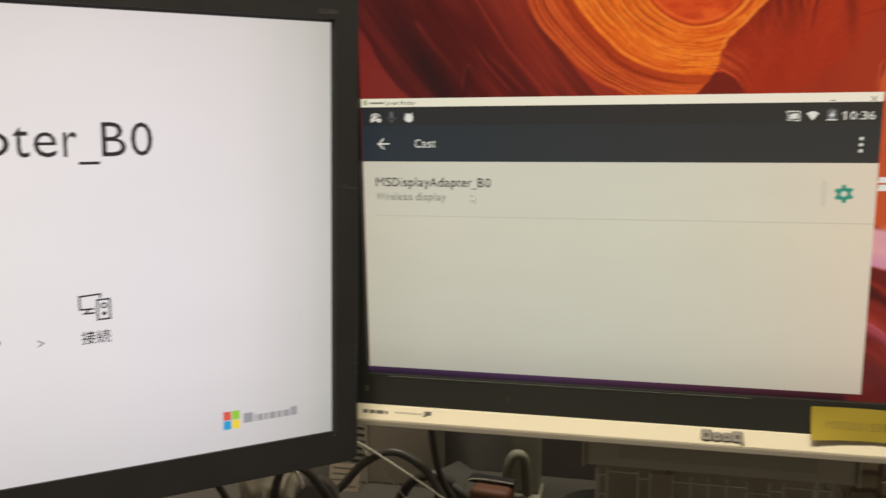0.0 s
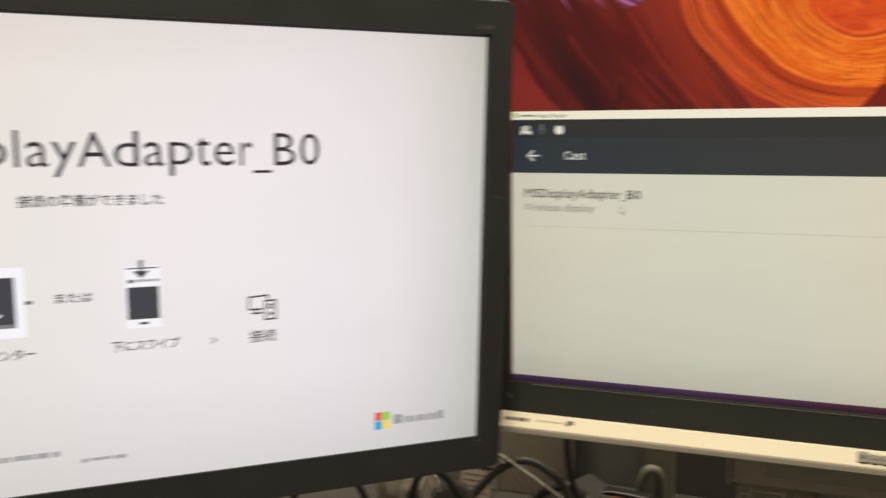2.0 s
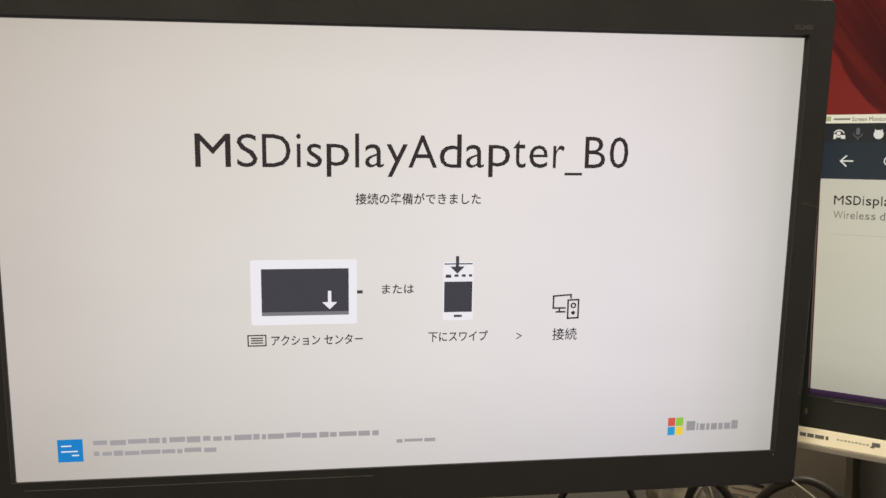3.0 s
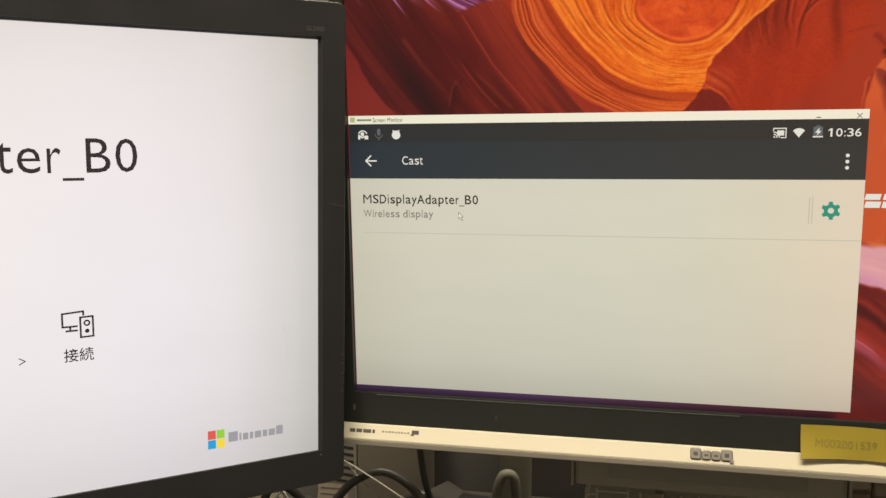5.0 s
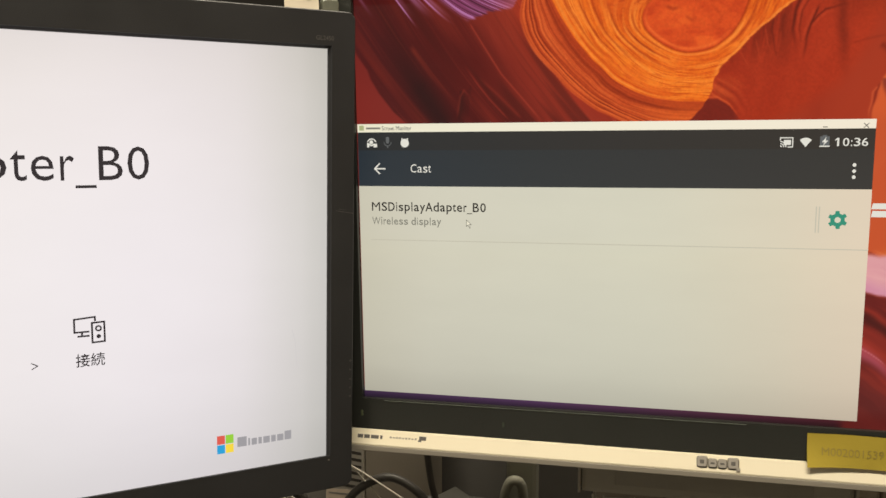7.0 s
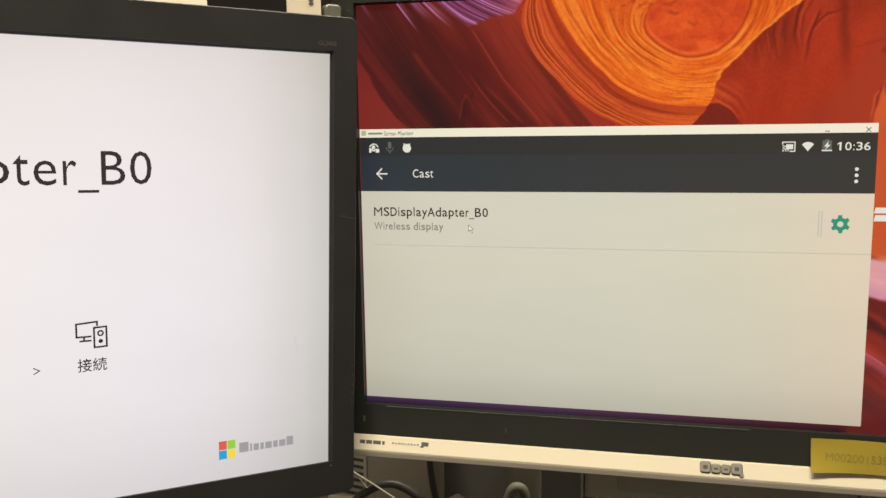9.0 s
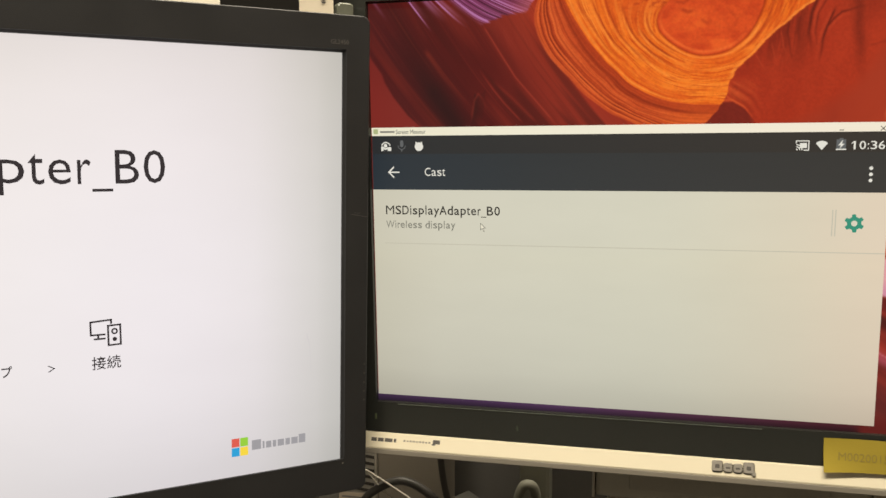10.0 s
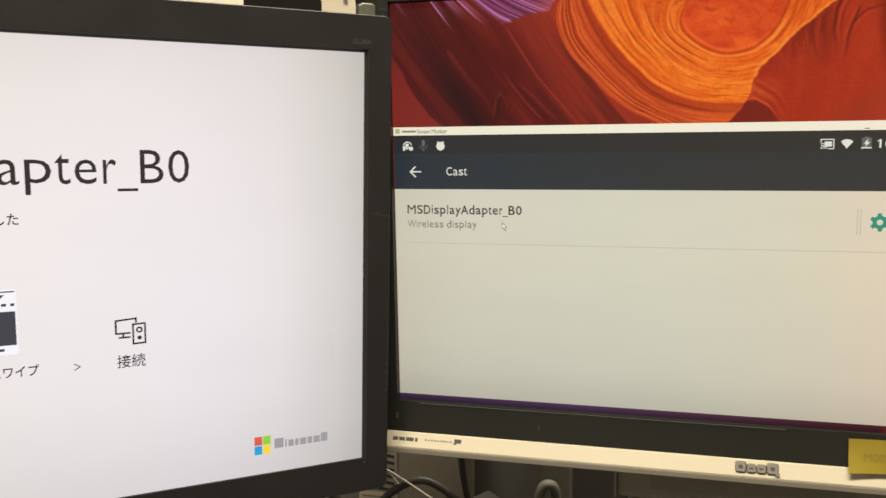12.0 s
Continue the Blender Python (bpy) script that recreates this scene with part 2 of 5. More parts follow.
# advance widths in 1/2048 of the type size: a humanist and a grotesque sans
HUMANIST = dict(zip("MSDisplayAter_B0", (1839, 1087, 1436, 496, 869, 1204, 496, 1042, 991, 1321, 694, 1071, 711, 850, 1174, 1104)), d=1205)
GROTESQUE = dict(zip("MSDisplayAter_B0", (1788, 1215, 1343, 497, 1057, 1149, 497, 1114, 969, 1336, 669, 1086, 694, 924, 1275, 1150)), d=1155, W=1827, C=1333, n=1130, o=1168, c=1072, g=1149)
GROTESQUE.update({k: 1150 for k in "123456789"}, **{":": 496, " ": 507})
SIDES = {"i": (150, 150), "l": (160, 160), "y": (15, 15), "A": (10, 10), "_": (5, 5), "t": (30, 60), "r": (150, 20), "W": (25, 25), "M": (160, 160), "1": (400, 460), ":": (150, 150)}


def glyph(body, bold):
    """The outline of one built-in letter as a bmesh scaled to a unit box."""
    data = bpy.data.curves.new("glyph", "FONT")
    data.body, data.offset, data.resolution_u = body, bold, 3
    ob = bpy.data.objects.new("glyph", data)
    scene.collection.objects.link(ob)
    bpy.context.view_layer.update()
    me = bpy.data.meshes.new_from_object(ob.evaluated_get(bpy.context.evaluated_depsgraph_get()))
    bpy.data.objects.remove(ob)
    co = [v.co.copy() for v in me.vertices]
    polys = [tuple(p.vertices) for p in me.polygons]
    bpy.data.meshes.remove(me)
    ax, bx = min(c.x for c in co), max(c.x for c in co)
    ay, by = min(c.y for c in co), max(c.y for c in co)
    return [((c.x - ax) / (bx - ax), (c.y - ay) / (by - ay)) for c in co], polys


def set_line(sheet, name, body, x0, x1, base, cap, mat, layer, widths, label="", bold=0.0, xh=0.72):
    """A line of letters, each set in its own box, that runs from x0 to x1 on a base line with a capital height."""
    total = sum(widths[ch] for ch in body) - SIDES.get(body[0], (100, 100))[0] - SIDES.get(body[-1], (100, 100))[1]
    unit = (x1 - x0) / total
    pen = x0 - SIDES.get(body[0], (100, 100))[0] * unit
    cache, bm = {}, bmesh.new()
    for ch in body:
        a, b = SIDES.get(ch, (100, 100))
        left_x, right_x = pen + a * unit, pen + (widths[ch] - b) * unit
        pen += widths[ch] * unit
        if ch == " ":
            continue
        lo, hi = {"p": (-0.29, xh), "y": (-0.29, xh), "g": (-0.29, xh), "_": (-0.23, -0.145), "t": (0, 0.88), "d": (0, 1.04), "l": (0, 1.04), "i": (0, 1.02)}.get(ch, (0, xh if ch in "aserncoz:" else 1.0))
        if ch not in cache:
            cache[ch] = glyph(ch, 0.0 if ch in "M1W" else bold)
        co, polys = cache[ch]
        vs = [bm.verts.new(((left_x + u * (right_x - left_x)) * PX, -layer * LAYER, -(base - (lo + w * (hi - lo)) * cap) * PX)) for u, w in co]
        for p in polys:
            bm.faces.new([vs[i] for i in p])
        if ch == "1":
            wide = right_x - left_x
            flat([((left_x + u * wide) * PX, -(base - w * cap) * PX) for u, w in ((0, 1.0), (0, 0.83), (-1.0, 0.64), (-1.0, 0.80))], -layer * LAYER, bm)
    return sheet.add(name, bm, mat, label)


def strokes(lines, w):
    """Quads along line pieces (x, y) - (x, y), w wide."""
    out = []
    for (ax, ay), (bx, by) in lines:
        d = Vector((bx - ax, by - ay)).normalized() * (w / 2)
        n = Vector((-d.y, d.x))
        out.append([(ax - d.x + n.x, ay - d.y + n.y), (bx + d.x + n.x, by + d.y + n.y), (bx + d.x - n.x, by + d.y - n.y), (ax - d.x - n.x, ay - d.y - n.y)])
    return out


def arc_band(cx, cy, r0, r1, a0, a1, n=12):
    up = [(cx + r1 * math.cos(radians(a0 + (a1 - a0) * k / n)), cy - r1 * math.sin(radians(a0 + (a1 - a0) * k / n))) for k in range(n + 1)]
    lo = [(cx + r0 * math.cos(radians(a0 + (a1 - a0) * k / n)), cy - r0 * math.sin(radians(a0 + (a1 - a0) * k / n))) for k in range(n, -1, -1)]
    return up + lo


def circle(cx, cy, r, n=20):
    return [(cx + r * math.cos(2 * math.pi * k / n), cy + r * math.sin(2 * math.pi * k / n)) for k in range(n)]


def block(x0, y0, x1, y1):
    return [(x0, y0), (x1, y0), (x1, y1), (x0, y1)]


# ---------------------------------------------------------------- room
DESK_Z = 0.70
BACK_Y = 0.275
solo("floor", box(-3.0, 3.2, -3.6, 1.4, -0.1, 0.0), CARPET, "dark grey office carpet floor", "floor", kind="structure")
solo("ceiling", box(-3.0, 3.2, -3.6, 1.4, CEILING_Z, CEILING_Z + 0.1), CEILING_TILE, "white mineral board office ceiling", "ceiling", kind="structure")
solo("wall_north", box(-3.0, 3.2, 1.3, 1.4, 0.0, CEILING_Z), WALL_PAINT, "beige painted office wall", "wall", kind="structure")
solo("wall_south", box(-3.0, 3.2, -3.6, -3.5, 0.0, CEILING_Z), WALL_PAINT, "beige painted office wall", "wall", kind="structure")
solo("wall_west", box(-3.0, -2.9, -3.5, 1.3, 0.0, CEILING_Z), WALL_PAINT, "beige painted office wall", "wall", kind="structure")
solo("wall_east", box(3.1, 3.2, -3.5, 1.3, 0.0, CEILING_Z), WALL_PAINT, "beige painted office wall", "wall", kind="structure")

# unseen fixtures for both lamps, the added fill too
for lx, ly, watts in LAMPS:
    fixture = thing("ceiling_light", "unseen white enamelled ceiling light with a shallow tray", "ceiling light", pose(lx, ly, CEILING_Z), "ceiling lights")
    part("tray", ring([(-0.63, 0.63, -0.15, 0.15, 0.01, 0.0), (-0.63, 0.63, -0.15, 0.15, 0.01, -0.07), (-0.61, 0.61, -0.13, 0.13, 0.008, -0.07), (-0.61, 0.61, -0.13, 0.13, 0.008, 0.0)]),
         LAMP_WHITE, fixture, m=Matrix(((1, 0, 0, 0), (0, 0, 1, 0), (0, 1, 0, 0), (0, 0, 0, 1))))
    part("reflector", box(-0.61, 0.61, -0.13, 0.13, -0.02, 0.0), LAMP_WHITE, fixture)

desk = thing("desk", "grey laminate office desk under the two displays", "desk", pose(0.1, -0.05, 0))
part("desktop", box(-1.3, 1.2, -0.34, 0.308, DESK_Z - 0.03, DESK_Z, 0.003), DESK_TOP, desk)
for dx in (-1.2, 1.1):
    for dy in (-0.28, 0.26):
        part("leg", box(dx - 0.025, dx + 0.025, dy - 0.025, dy + 0.025, 0.0, DESK_Z - 0.03, 0.003), REAR_GREY, desk)

partition = thing("desk_partition", "dark fabric covered partition standing behind the desk", "partition", pose(0.1, BACK_Y, 0))
part("fabric_panel", box(-1.5, 1.4, -0.015, 0.015, 0.05, 1.0, 0.004), DARK_PANEL, partition)
# upper part added in near-black so the background above the displays stays dark
part("upper_panel", box(-1.5, 1.4, -0.017, 0.017, 1.0, 1.62, 0.004), BLACK_PANEL, partition, "near-black upper panel added to darken the background")
part("top_rail", box(-1.5, 1.4, -0.02, 0.02, 1.62, 1.645, 0.004), REAR_GREY, partition)
for dx in (-1.45, 1.35):
    part("foot", box(dx - 0.03, dx + 0.03, -0.2, 0.2, 0.0, 0.05, 0.006), REAR_GREY, partition)

# ---------------------------------------------------------------- right display (white chin)
RIGHT = pose(0, 0, 1.08, 3.003, 0, 0)
right_at = pose(0.264, 0.085, DESK_Z)
right = thing("computer_monitor", "wide computer monitor with glossy black bezel and white chin", "monitor", right_at, "monitors on the desk")
RM = right_at.inverted() @ RIGHT
X0, X1, Z1, Z0 = -1.5 * PX, 1910 * PX, 347 * PX, -738 * PX
CHIN_TOP, CHIN_BOT, LIP_BOT = -829 * PX, -872 * PX, -888 * PX
OX0, OX1, OZ1 = X0 - 0.0188, X1 + 0.0165, Z1 + 0.020

part("bezel", ring([(OX0, OX1, CHIN_TOP, OZ1, 0.004, 0.018), (OX0, OX1, CHIN_TOP, OZ1, 0.004, -0.002), (OX0 + 0.0015, OX1 - 0.0015, CHIN_TOP + 0.0003, OZ1 - 0.0015, 0.003, -0.0035),
                    (X0 - 0.0008, X1 + 0.0008, Z0 - 0.0004, Z1 + 0.0008, 0.0006, -0.0035), (X0 - 0.0002, X1 + 0.0002, Z0 - 0.0002, Z1 + 0.0002, 0.0005, -0.0012),
                    (X0 - 0.0002, X1 + 0.0002, Z0 - 0.0002, Z1 + 0.0002, 0.0005, 0.018)]), BLACK_GLOSS, right, "glossy black bezel", RM)
part("rear_housing", loft([[(x, y, z) for x, z in rounded(OX0 + i, OX1 - i, CHIN_BOT + 0.01 + i, OZ1 - i, 0.01, 5)] for i, y in ((0.0005, 0.018), (0.002, 0.03), (0.05, 0.055), (0.07, 0.06))]),
     REAR_GREY, right, "dark grey rear housing", RM)


def along_x(profile, xs):
    """A bar along x with a cross section of y, z points."""
    return loft([[(x, y, z) for y, z in profile] for x in xs])


chin = part("chin", along_x([(0.016, CHIN_TOP), (-0.0030, CHIN_TOP), (-0.0042, CHIN_TOP - 0.0006), (-0.0085, CHIN_BOT + 0.0014), (-0.0084, CHIN_BOT + 0.0003), (-0.0081, CHIN_BOT), (0.016, CHIN_BOT)], (OX0, OX1)),
            CHIN_WHITE, right, "white plastic chin", RM)
part("lower_lip", along_x([(0.0165, CHIN_BOT - 0.0002), (-0.0083, CHIN_BOT - 0.0001), (-0.0085, CHIN_BOT - 0.0004), (-0.0082, LIP_BOT + 0.0006), (-0.0076, LIP_BOT), (0.0165, LIP_BOT)], (OX0 + 0.001, OX1 - 0.001)),
     LIP_GREY, right, "grey underside lip", RM)
part("status_light", box(-0.0008, 0.0008, -0.004, -0.0034, -0.0022, 0.0022, 0.0002), glow("dim_green_light", lin(54, 56, 34), 1.0), right, "dim green status light", RM @ pose(-6 * PX, 0, -783 * PX))

# small dim glow added on the bezel, no known part
part("bezel_mark", box(-0.0007, 0.0007, -0.004, -0.0034, -0.0020, 0.0020, 0.0002), glow("dim_mark_glow", lin(50, 54, 38), 1.0), right, "dim glowing mark added on the bezel", RM @ pose(396 * PX, 0, -789 * PX))

# chin marks lie on its slightly upturned face
SLOPE = math.atan2(0.0043, CHIN_TOP - CHIN_BOT - 0.002)
FACE = RM @ pose(0, -0.0042, CHIN_TOP - 0.0006) @ pose(0, 0, 0, -math.degrees(SLOPE), 0, 0)


def face_marks(name, polys, mat, depth, label=""):
    """Raised marks on the chin, in display pixels below its top edge."""
    bm = bmesh.new()
    for poly in polys:
        a = [bm.verts.new((x * PX, 0.0002, -y * PX)) for x, y in poly]
        b = [bm.verts.new((x * PX, -depth, -y * PX)) for x, y in poly]
        bm.faces.new(b)
        for i in range(len(a)):
            bm.faces.new((a[i], a[(i + 1) % len(a)], b[(i + 1) % len(a)], b[i]))
    return part(name, bm, mat, chin, label, FACE)


# four dark blocks of a printed port mark, a small pale word and its dark square
for px0, px1 in ((-18, -2), (1, 18), (21, 44), (48, 55)):
    face_marks("printed_mark", [block(px0, 13, px1, 23)], INK_GREY, 0.0001, "dark printed block")
for k in range(9):
    face_marks("printed_dash", [block(76 + 9 * k, 14 + (k % 3 == 1), 82 + 9 * k, 19)], INK_PALE, 0.0001, "pale printed dash")
face_marks("printed_square", [block(161, 8, 181, 19), block(158, 19, 168, 23)], INK_GREY, 0.0001, "dark printed square")
# raised metal emblem of four rounded blocks
EMBLEM = [(902, 927, 3), (930, 951, 8), (954, 975, 8), (978, 1004, 3)]
for ex0, ex1, ey0 in EMBLEM:
    # dark slab offset down and right as the block's painted shadow outline
    part("emblem_shadow", slab((ex0 - 0.6) * PX, (ex1 + 1.6) * PX, -31.8 * PX, -(ey0 - 0.6) * PX, 0.0017, -0.0007, 0.0002, 0.0002, 4), SHADOW_DARK, chin, "dark slab drawn as the emblem's shadow", FACE)
    bm = slab(ex0 * PX, ex1 * PX, -30 * PX, -ey0 * PX, 0.0016, -0.0017, 0.0003, 0.0004, 4)
    part("emblem_block", bm, CHROME, chin, "raised metal emblem block", FACE)
    mx = (ex0 + ex1) / 2
    part("emblem_slot", slab((mx - 5.5) * PX, (mx + 5.5) * PX, -22 * PX, -(ey0 + 9) * PX, 0.0005, -0.0018, -0.0015, 0.0001, 3), INK_GREY, chin, "dark slot in the emblem", FACE)
part("emblem_block", slab(998 * PX, 1008 * PX, -35 * PX, -26 * PX, 0.0006, -0.0015, 0.0003, 0.0003, 3), CHROME, chin, "raised metal emblem block", FACE)

# stand
part("rear_bulge", box(-0.098, 0.098, -0.05, 0.03, 0.104, 0.21, 0.004), REAR_GREY, right, "dark grey block behind the chin")
for tx in (-0.1, 0.098):
    part("bulge_trim", box(tx, tx + 0.002, -0.052, 0.03, 0.104, 0.18, 0.0005), CABINET_LIGHT, right, "pale trim strip")
part("bulge_panel", box(-0.072, 0.07, -0.0515, -0.048, 0.112, 0.2, 0.001), BULGE_DARK, right, "dark panel on the block")
part("neck", box(-0.035, 0.035, 0.0, 0.03, 0.014, 0.12, 0.006), REAR_GREY, right)
part("base", slab(-0.13, 0.13, -0.085, 0.085, 0.04, 0.0, 0.016, 0.003, 6), BLACK_GLOSS, right, m=Matrix(((1, 0, 0, 0), (0, 0, -1, 0.03), (0, -1, 0, 0.016), (0, 0, 0, 1))))
# pale strip stands in for screen light caught by the bezel's inner edge
part("bezel_glint", box(60 * PX, 1020 * PX, -0.0039, -0.0034, -743.6 * PX, -742.4 * PX), EDGE_GLINT, right, "thin pale strip drawn as the edge highlight", RM)

# ---------------------------------------------------------------- wallpaper on the right display


def hashed(ix, iy, seed):
    v = np.sin(ix * 127.1 + iy * 311.7 + seed * 74.7) * 43758.5453
    return v - np.floor(v)


def vnoise(x, y, seed=0):
    """Smooth lattice noise, 0 to 1."""
    ix, iy = np.floor(x), np.floor(y)
    fx, fy = x - ix, y - iy
    fx, fy = fx * fx * (3 - 2 * fx), fy * fy * (3 - 2 * fy)
    a, b = hashed(ix, iy, seed), hashed(ix + 1, iy, seed)
    c, d = hashed(ix, iy + 1, seed), hashed(ix + 1, iy + 1, seed)
    return (a * (1 - fx) + b * fx) * (1 - fy) + (c * (1 - fx) + d * fx) * fy


def fbm(x, y, seed=0, octaves=4):
    total, amp = 0 * x, 0.5
    for k in range(octaves):
        total = total + amp * vnoise(x * 2 ** k, y * 2 ** k, seed + k)
        amp *= 0.5
    return total / (1 - 0.5 ** octaves)


def step(a, b, v):
    t = np.clip((v - a) / (b - a), 0, 1)
    return t * t * (3 - 2 * t)


def blend(base, colour, mask):
    return base * (1 - mask[..., None]) + np.array(colour, float) * mask[..., None]


def line_x(y, rows):
    """x of a boundary at heights y, between (y, x) rows."""
    ys, xs = zip(*rows)
    return np.interp(y, ys, xs)


def from_line(x, y, pts):
    """Distance to a bent line and the share of its length at the nearest place."""
    best, share, n = np.full(x.shape, 1e9), np.zeros(x.shape), len(pts) - 1
    for k, ((ax, ay), (bx, by)) in enumerate(zip(pts, pts[1:])):
        t = np.clip(((x - ax) * (bx - ax) + (y - ay) * (by - ay)) / ((bx - ax) ** 2 + (by - ay) ** 2), 0, 1)
        d = np.hypot(x - ax - t * (bx - ax), y - ay - t * (by - ay))
        share = np.where(d < best, (k + t) / n, share)
        best = np.minimum(best, d)
    return best, share


def streak_on(rgb, x, y, pts, colour, width, power, fade_in=0.08, fade_out=0.3):
    """A soft line of colour that thins out at its ends."""
    d, u = from_line(x, y, pts)
    m = np.exp(-(d / width) ** 2) * np.clip(u / fade_in, 0, 1) * np.clip((1 - u) / fade_out, 0, 1)
    return blend(rgb, colour, m * power)


def mixed(a, b, m):
    return a * (1 - m[..., None]) + b * m[..., None]


def plain(x, colour):
    return np.zeros(x.shape + (3,)) + np.array(colour, float)


def left_rock(x, y):
    """Dark red wall whose soft streaks run down to the right, with a violet lit ledge at its top."""
    wob = 26 * (fbm(x / 130, y / 130, 3) - 0.5)
    dy = y + 279
    lane = x - 0.63 * dy - 0.0005 * dy ** 2
    broad = fbm(lane / 46, y / 330, 7, 3)
    hair = fbm(lane / 6, y / 260, 17, 3)
    rgb = np.stack([np.interp(lane, [-160, 40, 170, 260, 340, 460], c) for c in ((86, 74, 80, 86, 114, 156), (31, 24, 24, 25, 35, 53), (29, 24, 22, 22, 27, 33))], -1)
    rgb = blend(rgb, (150, 50, 35), step(-190, -30, y) * step(120, 330, lane) * 0.55)
    rgb = blend(rgb, (132, 44, 32), step(0.52, 0.8, broad) * 0.42)
    rgb = blend(rgb, (62, 22, 20), step(0.46, 0.2, broad) * 0.5)
    rgb = blend(rgb, (160, 60, 42), step(0.62, 0.85, hair) * 0.14)
    rgb = blend(rgb, (60, 22, 19), step(0.42, 0.2, hair) * 0.15)
    # long shadow, hollow and ridges
    d, u = from_line(x, y, [(92, -238), (157, -137), (190, -90), (232, -30)])
    rgb = blend(rgb, (44, 22, 22), np.exp(-((d + wob * 0.4) / 34) ** 2) * (0.25 + 0.75 * np.clip(u * 2, 0, 1)) * 0.82)
    rgb = streak_on(rgb, x, y, [(150, -224), (170, -196), (203, -150), (256, -91), (290, -60)], (136, 50, 34), 6, 0.45, 0.12, 0.8)
    rgb = streak_on(rgb, x, y, [(306, -279), (349, -211), (390, -146), (448, -80), (494, -27)], (168, 62, 44), 2.4, 0.55, 0.05, 0.1)
    rgb = streak_on(rgb, x, y, [(318, -276), (361, -208), (402, -143), (460, -77), (506, -24)], (88, 28, 22), 8, 0.22, 0.05, 0.1)
    rgb = streak_on(rgb, x, y, [(294, -170), (331, -118), (360, -82), (411, -28)], (160, 56, 40), 2.6, 0.45, 0.3, 0.1)
    rgb = streak_on(rgb, x, y, [(306, -172), (343, -120), (372, -84), (423, -30)], (70, 24, 20), 6, 0.42, 0.3, 0.1)
    rgb = streak_on(rgb, x, y, [(330, -140), (380, -95), (445, -30)], (156, 54, 38), 4, 0.3, 0.3, 0.1)
    hollow = step(17, 12, np.abs(x - 292 + 0.12 * (y + 60))) * step(-108, -98, y + 0.04 * (x - 293) ** 2) * (0.3 + 0.7 * step(12, -12, x - 290))
    rgb = blend(rgb, (54, 23, 21), hollow * step(-10, -60, y) * 0.75)
    rgb = streak_on(rgb, x, y, [(274, -33), (283, -90), (293, -106), (306, -92), (314, -60)], (142, 50, 37), 3, 0.4, 0.1, 0.5)
    # red slope in the corner
    edge = line_x(y, [(-345, -70), (-203, 5), (-162, 33), (-140, 41), (-102, 63), (-53, 101), (-22, 136)])
    rgb = blend(rgb, (124, 42, 36), step(5, -5, x - edge + wob * 0.2) * (0.82 + 0.18 * step(-210, -60, y)))
    # violet ledge: streaks that fan out, flatter towards the right
    lead = x
    for _ in range(3):
        lead = x - np.interp(lead, [0, 105, 222, 340, 450], [0.70, 0.75, 1.25, 2.3, 3.0]) * (y + 355)
    low = np.interp(x, [215, 303, 361, 419, 445], [-338, -277, -301, -311, -345]) + 10 * (fbm(lead / 6, y / 300, 23, 2) - 0.5)
    mass = step(6, -4, y - low) * step(196, 222, lead)
    vh = fbm(lead / 5.0, y / 240, 29, 3)
    vcol = blend(plain(x, (122, 56, 90)), (188, 124, 176), step(0.46, 0.72, vh) * 0.9)
    vcol = blend(vcol, (64, 28, 44), step(0.46, 0.26, vh) * 0.85)
    vcol = blend(vcol, (190, 96, 96), step(360, 440, x) * 0.6)
    rgb = mixed(rgb, vcol, mass * 0.95)
    for at, wide, end, power in ((104, 2.6, -262, 0.9), (112, 7.0, -285, 0.25), (146, 9.0, -285, 0.55), (158, 3.0, -292, 0.5), (173, 3.4, -268, 0.95), (183, 7.0, -276, 0.45), (10, 5.0, -290, 0.35)):
        m = np.exp(-((lead - at) / wide) ** 2) * step(end, end - 62, y)
        rgb = blend(rgb, (190, 126, 178), m * power * (0.7 + 0.5 * vh))
    return rgb


